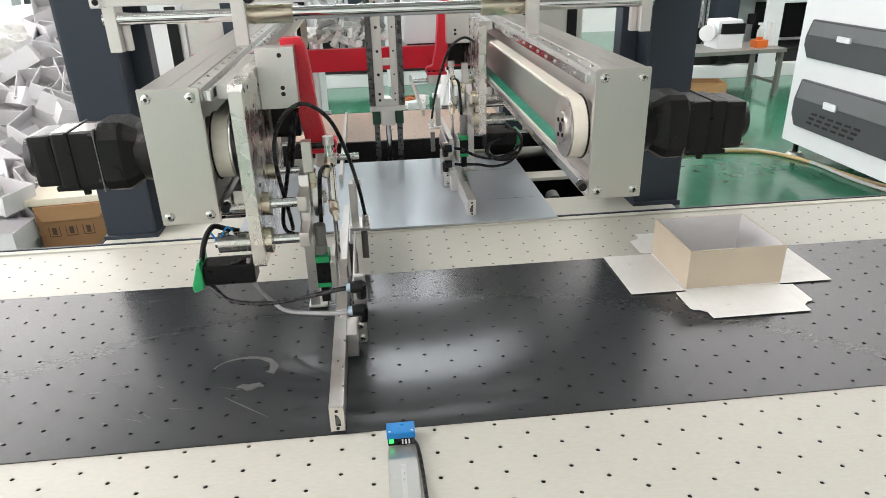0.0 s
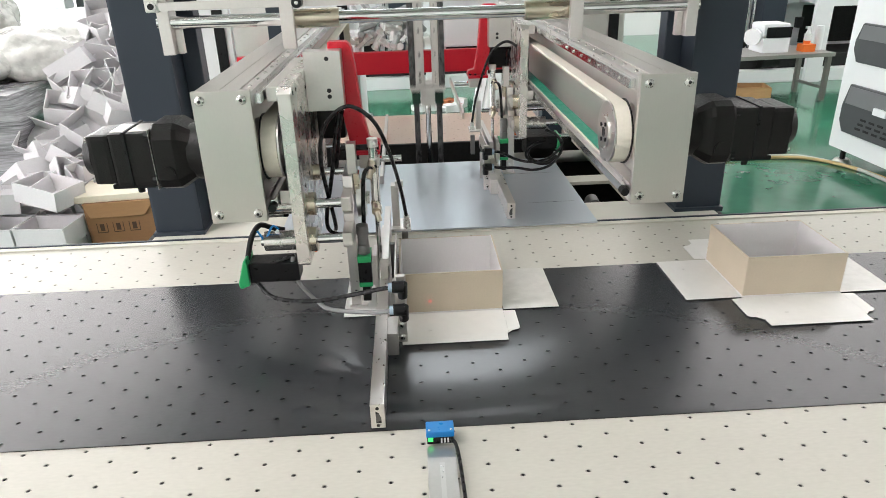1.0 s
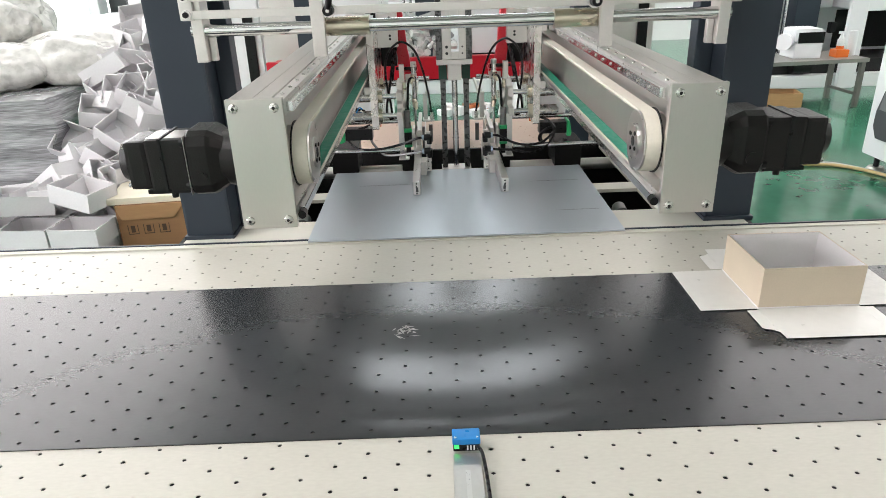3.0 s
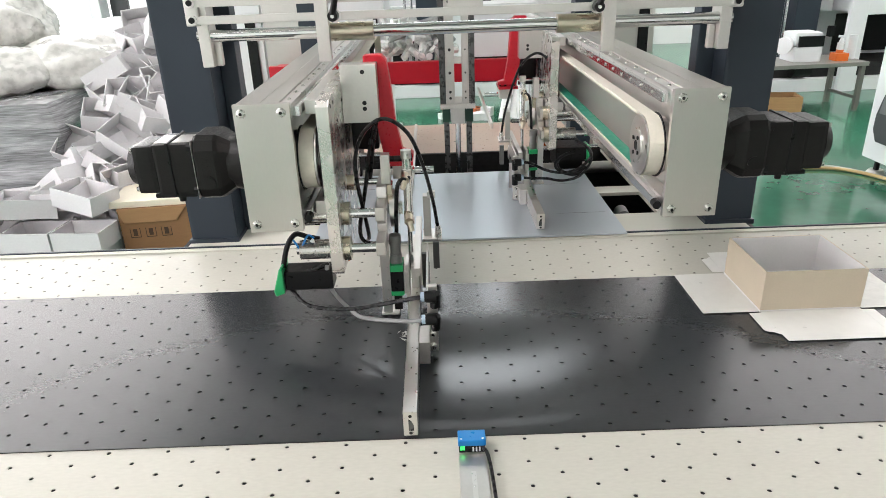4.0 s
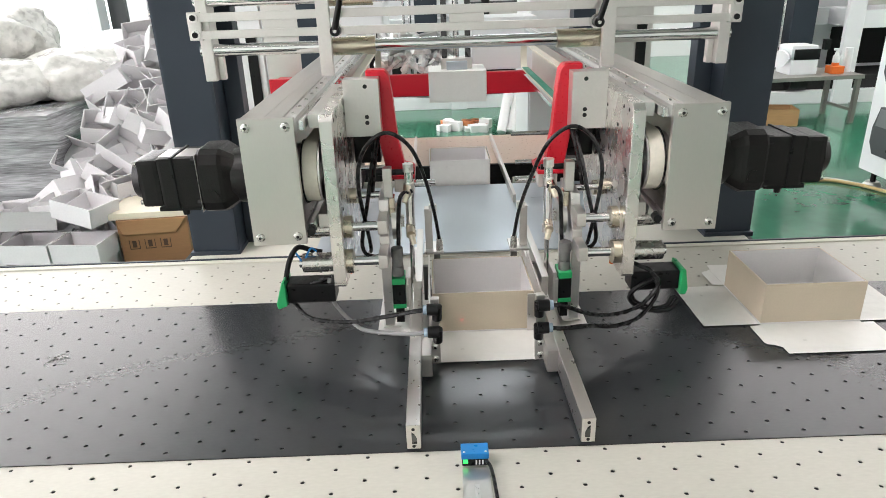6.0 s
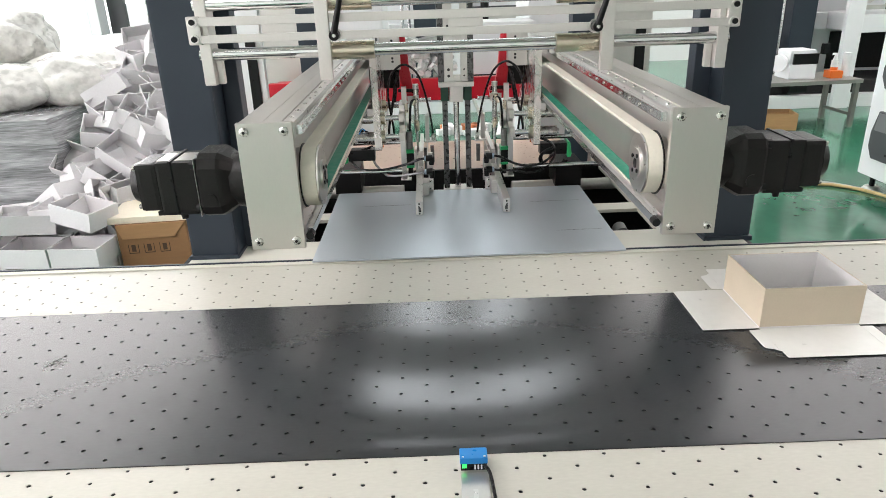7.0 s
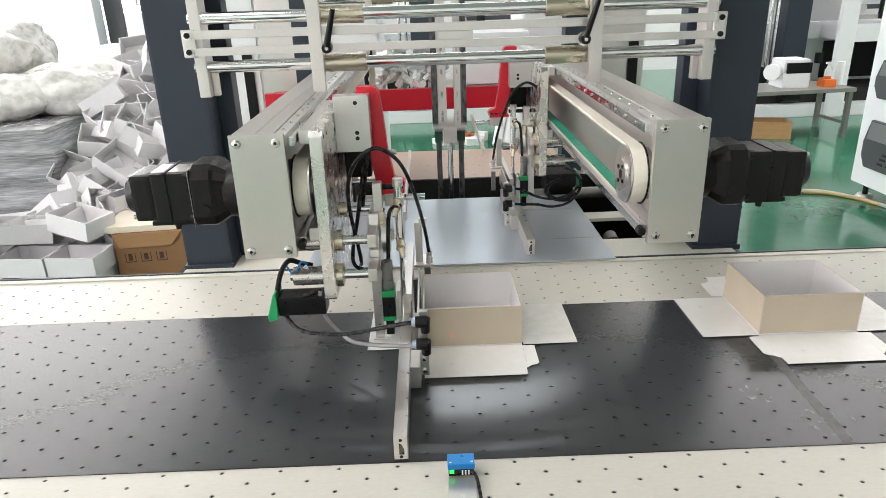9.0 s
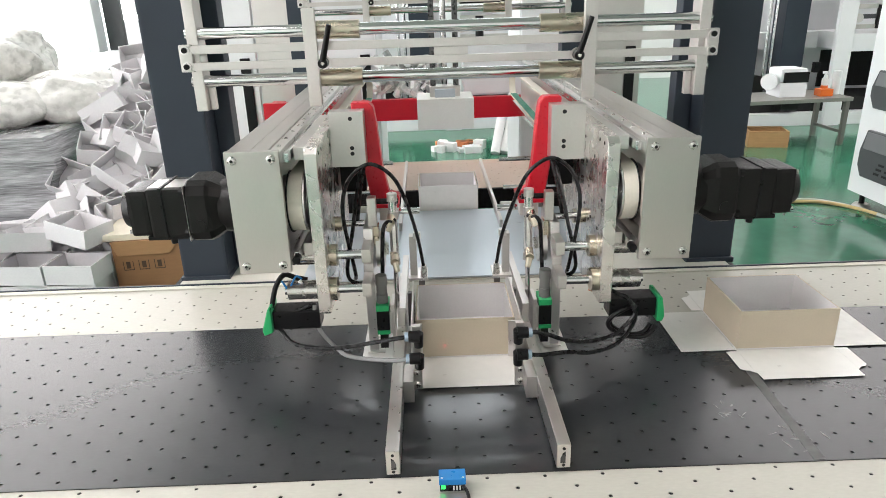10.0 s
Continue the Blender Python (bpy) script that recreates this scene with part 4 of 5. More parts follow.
# out-feed table, guide rails and back frame behind the die
outfeed = thing("outfeed_table", "pale phenolic out-feed table with aluminium guide rails", "table")
part("board", box(-0.34, 0.50, 2.20, 2.62, 0.984, 0.999, 0.002), BROWN_TRAY, outfeed)
part("slot", box(0.075, 0.100, 2.335, 2.343, 0.9992, 0.9996, 0), DARK, outfeed, "narrow black slot in the board")
# near-black like the well, keeps the gap before the board dark
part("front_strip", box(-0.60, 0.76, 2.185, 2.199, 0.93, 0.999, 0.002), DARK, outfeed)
for s in (-1, 1):
    part("roller_bar", cyl((CX + s * 0.17, 2.05, 0.975), (CX + s * 0.62, 2.05, 0.975), 0.018), ALU_MATT, outfeed, "", True)
    part("roller_bar", cyl((CX + s * 0.17, 1.98, 1.06), (CX + s * 0.55, 1.98, 1.06), 0.007), CHROME, outfeed, "", True)
    part("roller_bar", cyl((CX + s * 0.17, 2.10, 1.12), (CX + s * 0.55, 2.10, 1.12), 0.007), CHROME, outfeed, "", True)
    part("side_block", sbox(s, 0.30, 0.38, 2.0, 2.12, 0.985, 1.06, 0.003), BLACK_METAL, outfeed).location = (CX, 0, 0)
    part("leg", sbox(s, 0.36, 0.41, 2.55, 2.60, 0.0, 0.983, 0.003), POST, outfeed).location = (CX, 0, 0)



# ---- Behind the machine ----
red_frame = thing("red_cross_beam", "bright red enamelled steel cross beam", "beam")
part("panel", box(-0.75, 0.92, 3.20, 3.24, 1.063, 1.162, 0.003), RED, red_frame)
for xx in (-0.72, 0.84):
    part("leg", box(xx, xx + 0.06, 3.2405, 3.30, 0.0, 1.16, 0.003), RED, red_frame)

glass_jars = thing("clear_bags", "crumpled clear plastic bags lying on the red beam", "plastic bag", "", "stuff")
bm = bmesh.new()
for k in range(60):
    x, z = random.uniform(-0.22, 0.10), random.uniform(1.17, 1.34)
    m = Matrix.Translation((x, 3.30 + random.uniform(-0.05, 0.05), z)) @ Euler([random.uniform(0, 6) for _ in range(3)]).to_matrix().to_4x4()
    bmesh.ops.create_cone(bm, cap_ends=True, segments=6, radius1=0.018, radius2=0.012, depth=0.09, matrix=m)
part("bags", bm, mat("clear_bag_plastic", (0.72, 0.73, 0.72), 0.15, 0, 0.3, 20, 0.6, 40, island=0.5), glass_jars)["kind"] = "stuff"
wb = thing("white_crate", "plain white crate behind the red beam", "crate")
part("body", box(0.20, 0.50, 3.26, 3.5, 1.165, 1.40, 0.006), CABINET, wb)

# rear cabinets with pale doors on both sides of the gantry
for s in (-1, 1):
    cb = thing("control_cabinet", "tall pale grey control cabinet with black handle", "cabinet", "control cabinets")
    x0, x1 = (-1.12, -0.22) if s < 0 else (0.50, 1.12)
    y = 3.5
    part("body", box(x0, x1, y, y + 0.5, 0.05, 2.6, 0.004), CABINET, cb)
    n = 3 if s < 0 else 2
    w = (x1 - x0) / n
    for k in range(n):
        d = part("door", box(x0 + k * w + 0.006, x0 + (k + 1) * w - 0.006, y - 0.018, y - 0.0005, 0.10, 2.55, 0.003), ALU_MATT if k % 2 else CABINET, cb)
        part("handle", box(x0 + (k + 0.72) * w, x0 + (k + 0.72) * w + 0.05, y - 0.03, y - 0.0185, 0.95, 1.35, 0.004), PLASTIC, d, "black recessed handle")
    part("base", box(x0, x1, y + 0.01, y + 0.49, 0.0, 0.0495, 0), DARK, cb)
    fm = thing("support_post", "slate steel support post behind the beam", "post", "rear posts")
    xp = -0.535 if s < 0 else 0.598
    part("post", box(xp, xp + 0.09, 2.9, 2.99, 0, 2.9, 0.004), POST, fm)
# clutter on the floor behind
junk = thing("floor_junk", "orange and white offcuts and cable on the floor", "clutter", "", "stuff")
bm = bmesh.new()
for k in range(14):
    boxm(bm, -0.05, 0.05, -0.03, 0.03, 0, 0.05, 0, Matrix.Translation((random.uniform(0.10, 0.62), random.uniform(7.3, 7.6), 0)) @ pose(0, 0, 0, 0, 0, random.uniform(0, 180)))
part("offcuts", bm, mat("mixed_offcuts", (0.6, 0.2, 0.08), 0.6, island=0.5), junk)["kind"] = "stuff"
bm = bmesh.new()
for k in range(12):
    w = random.uniform(0.03, 0.07)
    boxm(bm, -w, w, -0.04, 0.04, 0, random.uniform(0.03, 0.10), 0, Matrix.Translation((random.uniform(0.08, 0.66), random.uniform(7.1, 7.5), 0)) @ pose(0, 0, 0, 0, 0, random.uniform(0, 180)))
part("pale_offcuts", bm, WHITE_CARD, junk, "white card offcuts")["kind"] = "stuff"
for k in range(3):
    fr = thing("film_roll", "white plastic film roll leaning on the white machine", "film roll", "film rolls")
    part("roll", cyl((0.72 + k * 0.10, 7.0 + 0.02 * k, 0.02), (0.86 + k * 0.12, 7.35, 0.52), 0.05, None, 20), WHITE_CARD, fr, "", True)

# carton on the floor
def carton():
    o = thing("shipping_carton", "brown corrugated shipping carton with printed handling marks", "carton", "", "", pose(-1.885, 3.76, 0, 0, 0, 6))
    part("body", box(0, 0.40, 0, 0.36, 0, 0.305, 0.004), CARTON, o)
    part("flap", prism([(0.0, 0.305), (0.40, 0.305), (0.33, 0.215), (0.03, 0.215)], "y", -0.010, -0.001, 0.002), PALE_CARTON, o, "lighter folded-down carton flap")
    for k in range(3):
        x = 0.05 + k * 0.09
        part("print_mark", box(x, x + 0.06, -0.0012, -0.0004, 0.12, 0.125, 0), INK, o)
        part("print_mark", box(x, x + 0.004, -0.0012, -0.0004, 0.125, 0.18, 0), INK, o)
        part("print_mark", box(x + 0.056, x + 0.06, -0.0012, -0.0004, 0.125, 0.18, 0), INK, o)
        part("print_mark", box(x + 0.018, x + 0.042, -0.0012, -0.0004, 0.132, 0.175, 0), INK, o)
    return o


carton()
slab = thing("foam_slab", "cream foam slab lying on the carton", "foam slab", "", "", pose(-1.93, 3.765, 0.3055, 0, 0, 6))
part("slab", box(0, 0.56, 0, 0.55, 0, 0.04, 0.006), FOAM, slab)

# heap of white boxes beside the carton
# white card, its colour darkened to tame the light on the heap
HEAP_CARD = mat("dimmed_white_card", (0.66, 0.645, 0.655), 0.6, 0, 0.05, 6)


def small_box():
    o = thing("white_box", "small open white card box lying in a heap", "box", "heap of white boxes")
    w, d, h, t = 0.29, 0.22, 0.115, 0.006
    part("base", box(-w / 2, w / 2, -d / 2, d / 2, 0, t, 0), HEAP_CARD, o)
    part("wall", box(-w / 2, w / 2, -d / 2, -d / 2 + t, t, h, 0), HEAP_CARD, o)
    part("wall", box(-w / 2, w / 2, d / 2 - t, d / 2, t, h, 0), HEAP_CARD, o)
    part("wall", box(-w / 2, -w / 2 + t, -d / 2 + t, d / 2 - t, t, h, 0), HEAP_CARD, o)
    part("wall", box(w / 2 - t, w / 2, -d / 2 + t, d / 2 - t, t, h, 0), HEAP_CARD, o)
    return o


first = small_box()
rng = random.Random(4)
spots = []
# a neat stack beside the carton
for i in range(4):
    for j in range(2):
        for k in range(2):
            spots.append((-2.06 - 0.30 * i + 0.02 * j + rng.uniform(-0.015, 0.015), 3.68 + 0.23 * k + 0.02 * i, 0.12 * j, 0, 0, 4 * (i - j) + rng.uniform(-7, 7) * j))
# loose boxes tumbled up the slope behind it
for i in range(10):
    for k in range(5):
        spots.append((-2.36 + 0.15 * k + 0.03 * i + rng.uniform(-0.06, 0.06), 4.02 + 0.13 * i + rng.uniform(-0.06, 0.06), 0.16 + 0.115 * i + rng.uniform(-0.03, 0.05), rng.uniform(-10, 55), rng.uniform(-35, 35), rng.uniform(-50, 50)))
for k in range(5):
    spots.append((-2.75 + 0.17 * k, 3.80 + 0.12 * (k % 2), 0.245 + 0.02 * k, rng.uniform(-4, 12), rng.uniform(-10, 10), rng.uniform(-30, 30)))
for k, (x, y, z, a, b, c) in enumerate(spots):
    m = pose(x, y, z, a, b, c)
    if k == 0:
        first.matrix_basis = m
    else:
        copy_thing(first, m)

# wrapped pallet load with sacks on top
pal = thing("wrapped_pallet", "pallet load wrapped in grey stretch film", "pallet")


def crumpled(x0, x1, y0, y1, z0, z1, amount, cuts, seed):
    bm = boxm(bmesh.new(), x0, x1, y0, y1, z0, z1, 0.06)
    bmesh.ops.subdivide_edges(bm, edges=list(bm.edges), cuts=cuts, use_grid_fill=True)
    o = Vector((seed, 0, 0))
    for v in bm.verts:
        p = Vector((v.co.x * 1.2, v.co.y * 1.2, v.co.z * 7)) + o
        v.co += Vector((noise.noise(p), noise.noise(p + Vector((9, 0, 0))), noise.noise(p + Vector((0, 9, 0))) * 0.4)) * amount
    return bm


part("load", crumpled(-5.2, -2.42, 4.30, 5.9, 0.16, 0.84, 0.06, 14, 0), FILM, pal, "grey stretch-film wrapped load", True)
part("pallet_deck", box(-5.2, -2.66, 4.36, 5.9, 0.10, 0.13, 0.004), DARK_PANEL, pal, "black plastic pallet")
for yy in (4.4, 5.0, 5.7):
    part("runner", box(-5.2, -2.7, yy, yy + 0.1, 0, 0.0995, 0.004), DARK_PANEL, pal)
MILKY = mat("milky_plastic", (0.60, 0.59, 0.56), 0.3, 0, 0.3, 4, 0.9, 16)
for k, (x, y, z, r) in enumerate(((-3.75, 4.75, 0.98, 0.44), (-3.05, 4.85, 0.97, 0.34), (-2.62, 5.2, 0.95, 0.40), (-4.5, 5.0, 1.05, 0.5), (-3.5, 5.5, 1.20, 0.5))):
    bag = thing("plastic_sack", "crumpled milky plastic sack on the pallet load", "plastic sack", "plastic sacks")
    bm = bmesh.new()
    res = bmesh.ops.create_icosphere(bm, subdivisions=5, radius=r, matrix=Matrix.Translation((x, y, z)) @ Matrix.Diagonal((1.2, 1, 0.55, 1)))
    for v in res["verts"]:
        v.co += (v.co - Vector((x, y, z))) * (0.30 * noise.noise(v.co * 3) + 0.09 * noise.noise(v.co * 10) + 0.03 * noise.noise(v.co * 24))
    part("sack", bm, MILKY, bag, "", True)

# white machine cabinet with charcoal drawers
def white_machine():
    o = thing("white_machine_cabinet", "white machine cabinet with charcoal grey drawer fronts", "cabinet", "", "", pose(3.235, 4.91, 0.0, 0, 0, -88.7))
    part("body", box(0, 2.4, 0, 1.2, 0.12, 2.3, 0.01), CABINET, o)
    for x in (0.08, 2.2):
        ft = part("foot", cyl((x, 0.08, 0), (x, 0.08, 0.03), 0.07, 0.05), ALU_MATT, o, "", True)
        part("stem", cyl((x, 0.08, 0.03), (x, 0.08, 0.12), 0.02), PLASTIC, ft, "", True)
    for z0, z1 in ((0.265, 0.61), (0.765, 1.03)):
        pts = [(0.15, z0), (1.32, z0), (1.32, z1), (0.15, z1), (0.10, z0 + (z1 - z0) * 0.55), (0.10, z0 + 0.08)]
        d = part("drawer_front", prism(pts, "y", -0.03, -0.0005, 0.006), DARK_PANEL, o)
        part("upper_face", prism([(0.14, z0 + (z1 - z0) * 0.6), (1.31, z0 + (z1 - z0) * 0.6), (1.31, z1 - 0.012), (0.165, z1 - 0.012)], "y", -0.036, -0.0302, 0.002), mat("grey_moulding", (0.16, 0.163, 0.17), 0.45), d, "lighter grey upper face")
        part("pull", box(0.47, 0.60, -0.055, -0.0365, z0 + (z1 - z0) * 0.56, z0 + (z1 - z0) * 0.70, 0.006), CABINET, d, "white pull")
        if z0 < 0.5:
            for r in range(3):
                for k in range(6):
                    part("vent", box(0.30 + k * 0.09 + r * 0.02, 0.355 + k * 0.09 + r * 0.02, -0.0345, -0.0302, z0 + 0.05 + r * 0.035, z0 + 0.065 + r * 0.035, 0), DARK, d)
    return o


white_machine()

# low steel work table with things on it
TABLE_LEG = mat("dull_leg_steel", (0.20, 0.19, 0.175), 0.45, 0.5)


def work_table():
    o = thing("work_table", "low grey steel work table", "table", "", "", pose(4.38, 6.94, 0, 0, 0, 4))
    part("tabletop", box(-1.5, 0.04, -0.04, 0.55, 0.46, 0.50, 0.004), mat("worn_table_steel", (0.30, 0.29, 0.27), 0.4, 0.6), o)
    for x in (-1.46, -0.02):
        for y in (-0.02, 0.46):
            part("leg", box(x, x + 0.045, y, y + 0.045, 0, 0.4595, 0.003), TABLE_LEG, o)
    part("stretcher", box(-0.01, 0.015, 0.026, 0.459, 0.12, 0.15, 0.002), TABLE_LEG, o)
    return o


work_table()


def small_machine():
    o = thing("desk_printer", "small white and black desk printer on the table", "printer", "", "", pose(3.83, 7.02, 0.5))
    part("body", box(-0.13, 0.15, 0, 0.3, 0.0, 0.15, 0.01), CABINET, o)
    part("hood", box(-0.13, 0.15, 0.02, 0.3, 0.152, 0.29, 0.03), CABINET, o)
    part("screen", box(-0.10, 0.155, -0.005, 0.0195, 0.15, 0.255, 0.004), PLASTIC, o, "black front panel")
    part("roll", cyl((-0.23, 0.06, 0.16), (-0.19, 0.10, 0.16), 0.085, None, 20), CABINET, o, "", True)
    return o


small_machine()
ob = thing("orange_tub", "orange plastic tub on the steel table", "tub", "", "", pose(4.19, 7.0, 0.5))
part("tub", box(-0.065, 0.065, 0, 0.13, 0, 0.075, 0.006), ORANGE, ob)
CLEAR = mat("clear_plastic", (0.72, 0.74, 0.73), 0.15, 0, 0.05, 20)
sb = thing("spray_bottle", "clear spray bottle with orange liquid in the tub", "bottle", "", "", pose(4.19, 7.07, 0.5762))
part("bottle", cyl((0, 0, 0.032), (0, 0, 0.10), 0.036, 0.034), CLEAR, sb, "clear upper half", True)
part("liquid", cyl((0, 0, 0), (0, 0, 0.0315), 0.036, 0.036), ORANGE, sb, "orange liquid", True)
part("neck", cyl((0, 0, 0.1002), (0, 0, 0.15), 0.026, 0.011), CLEAR, sb, "", True)
part("nozzle", box(-0.035, 0.012, -0.01, 0.01, 0.1502, 0.172, 0.004), CABINET, sb, "white spray head")
wbt = thing("white_bottle", "white plastic bottle on the table", "bottle", "", "", pose(4.36, 7.15, 0.5))
part("bottle", cyl((0, 0, 0), (0, 0, 0.24), 0.04), CABINET, wbt, "", True)
ydish = thing("yellow_dish", "yellow plastic dish on the table", "dish", "", "", pose(3.30, 7.05, 0.5))
part("dish", cyl((0, 0, 0), (0, 0, 0.05), 0.05, 0.07), mat("yellow_plastic", (0.8, 0.45, 0.02), 0.4), ydish, "", True)


# white production machines in the far row
def far_machine(x, y, w, label):
    o = thing("packing_machine", label, "machine", "far machines", "", pose(x, y, 0))
    part("base", box(0, w, 0, 0.9, 0.0, 0.15, 0.01), CABINET, o)
    # near-black block puts the shade of the recess under the machine into colour
    part("under_shade_block", box(0.02, w - 0.02, 0.12, 0.88, 0.1505, 0.3015, 0.004), DARK, o)
    part("bed", box(w * 0.605, w, 0, 0.855, 0.85, 1.05, 0.01), CABINET, o)
    part("rear_bed", box(0, w * 0.5795, 0.6, 0.855, 0.85, 1.05, 0.01), CABINET, o)
    part("front_upright", box(w * 0.52, w * 0.52 + 0.20, -0.06, -0.002, 0.0, 2.4, 0.01), CABINET, o)
    for xx in (0.0, w - 0.14):
        part("upright", box(xx, xx + 0.14, 0.05, 0.3, 1.052, 2.4, 0.01), CABINET, o)
        part("lower_post", box(xx, xx + 0.14, 0.05, 0.85, 0.302, 0.848, 0.01), CABINET, o)
    part("column", box(w * 0.33, w * 0.33 + 0.28, 0.2, 0.5, 0.302, 1.5, 0.01), POST, o)
    for k in range(2):
        part("rod", cyl((w * 0.33 - 0.06 - 0.08 * k, 0.3, 0.302), (w * 0.33 - 0.06 - 0.08 * k, 0.3, 1.5), 0.018), CHROME, o, "", True)
    part("lower_motor", cyl((w * 0.32, 0.05, 0.26), (w * 0.40, 0.05, 0.26), 0.09), BLACK_METAL, o, "", True)
    part("valve", box(w * 0.46, w * 0.46 + 0.07, 0.02, 0.09, 0.62, 0.74, 0.01), PLASTIC, o)
    part("dark_column", box(w * 0.33, w * 0.33 + 0.30, 0.2, 0.5, 1.502, 2.6, 0.01), POST, o)
    part("back_panel", box(0.15, w - 0.15, 0.86, 0.89, 0.302, 1.4, 0), CABINET, o)
    # near-black sheet on the panel, standing for a shaded opening
    part("opening_shade", box(w * 0.66, w - 0.16, 0.84, 0.8595, 0.34, 0.80, 0.002), DARK, o)
    for k in range(3):
        part("rod", cyl((w * 0.33 - 0.05 - 0.09 * k, 0.35, 1.502), (w * 0.33 - 0.05 - 0.09 * k, 0.35, 2.6), 0.022), CHROME, o, "", True)
    part("head", box(w * 0.55, w * 0.9, 0.1, 0.7, 1.5, 1.72, 0.02), BLACK_METAL, o)
    part("regulator", cyl((w * 0.72, 0.02, 1.1), (w * 0.72, 0.02, 1.36), 0.05), PLASTIC, o, "", True)
    for k in range(4):
        part("slat", box(w * 0.55 + 0.02, w - 0.16, 0.02, 0.05, 1.10 + 0.11 * k, 1.15 + 0.11 * k, 0.004), DARK_PANEL if k % 2 else ALU_MATT, o)
    part("cable_duct", box(0.16, w * 0.3 - 0.34, 0.30, 0.36, 1.06, 2.3, 0.005), DARK_PANEL, o)
    part("gauge", cyl((w * 0.62, 0.0, 1.22), (w * 0.62, 0.03, 1.22), 0.05), ALU, o, "", True)
    part("motor", cyl((w * 0.2, 0.0, 0.5), (w * 0.2, 0.3, 0.5), 0.11), BLACK_METAL, o, "", True)
    return o


far_machine(3.4, 8.0, 2.6, "white steel packing machine with dark column")
far_machine(6.2, 7.8, 2.6, "white steel packing machine with dark column")
fm2 = far_machine(-0.9, 8.5, 2.2, "white steel packing machine with dark column")
far_machine(-4.2, 8.8, 2.4, "white steel packing machine with dark column")

crate = thing("wooden_crate", "small open pale wooden crate on the floor", "crate", "", "", pose(3.40, 6.95, 0, 0, 0, -12))
part("side", box(0, 0.4, 0, 0.02, 0, 0.17, 0.002), mat("pale_wood", (0.5, 0.29, 0.13), 0.6, 0, 0.15, 8, 0.1, 60, (1, 6, 6)), crate)
WOOD = bpy.data.materials["pale_wood"]
part("side", box(0, 0.4, 0.28, 0.30, 0, 0.17, 0.002), WOOD, crate)
part("side", box(0, 0.02, 0.0205, 0.2795, 0, 0.17, 0.002), WOOD, crate)
part("side", box(0.38, 0.4, 0.0205, 0.2795, 0, 0.17, 0.002), WOOD, crate)
part("bottom", box(0.0205, 0.3795, 0.0205, 0.2795, 0.002, 0.015, 0), WOOD, crate)
for k, col in enumerate(((0.62, 0.44, 0.20), (0.55, 0.55, 0.52))):
    hs = thing("floor_hose", "pale hose lying on the green floor", "hose", "floor hoses")
    part("hose", tube([(1.6, 4.7 + 0.05 * k, 0.015), (2.4, 4.98, 0.015), (2.94, 4.97 + 0.05 * k, 0.015), (3.15, 4.87 + 0.03 * k, 0.015), (3.30, 4.6, 0.015), (3.42 - 0.06 * k, 4.1, 0.015), (3.7 - 0.12 * k, 3.4, 0.015)], 0.013), mat("hose_%d" % k, col, 0.4), hs, "", True)

# ---- Hall ceiling and daylight ----
CEIL = mat("grey_hall_ceiling", (0.42, 0.42, 0.41), 0.8, 0.0, 0.05, 1.0)
setting("ceiling", box(-12.2, 12.2, -6.2, 13.2, 6, 6.15, 0), CEIL, "grey sheet factory ceiling", "ceiling")
LIT = mat("added_fill_glow", (1, 0.935, 0.945), 0.5, emit=5.5)
STRIP = mat("cool_skylight_glow", (0.93, 0.96, 1.0), 0.5, emit=4.4)
MILK = mat("milky_skylight_and_fill_glow", (1, 0.935, 0.945), 0.5, emit=2.1)
# LIT panels and the right-hand MILK one are added fill, no skylights known there
for x0, x1, y0, y1, glow in ((-1.4, 1.7, 6.80, 7.20, STRIP), (-1.4, 1.7, 7.95, 8.65, STRIP), (-1.4, 1.7, 10.1, 11.4, STRIP), (-10.0, -3.8, 5.6, 12.4, MILK), (-9.0, -1.4, -2.2, 0.8, LIT), (3.6, 9.0, 6.0, 12.4, MILK), (5.5, 11.0, 1.8, 4.8, LIT)):
    lt = thing("skylight", "long glowing milky roof panel, unseen, some added as fill light", "skylight", "skylights")
    part("diffuser", box(x0, x1, y0, y1, 5.93, 5.99, 0.005), glow, lt, "glowing diffuser")



# ---- What moves ----
PARK, STOP = 0.572, -0.0095
STEPS = (0.6124, 0.6153, 0.6084)
Y_BELT = 1.046
BELT_KEYS = ((0.0, 0.0), (0.1, 0.008), (0.2, 0.040), (0.3, 0.100), (0.4, 0.170), (0.5, 0.247), (0.6, 0.322), (0.7, 0.397), (0.8, 0.470), (0.9, 0.540), (1.0, 0.594), (1.1, 0.614), (1.2, 0.620))
STARTS = (0.0, 4.0, 8.0)


def smooth(keys, t):
    if t <= keys[0][0]:
        return keys[0][1]
    for (a, va), (b, vb) in zip(keys, keys[1:]):
        if t <= b:
            return va + (vb - va) * (t - a) / (b - a)
    return keys[-1][1]


def belt_shift(t):
    return sum(smooth(BELT_KEYS, t - s) * d / 0.620 for s, d in zip(STARTS, STEPS))


TIMES = [round(0.1 * k, 1) for k in range(101)]
END = 10.0
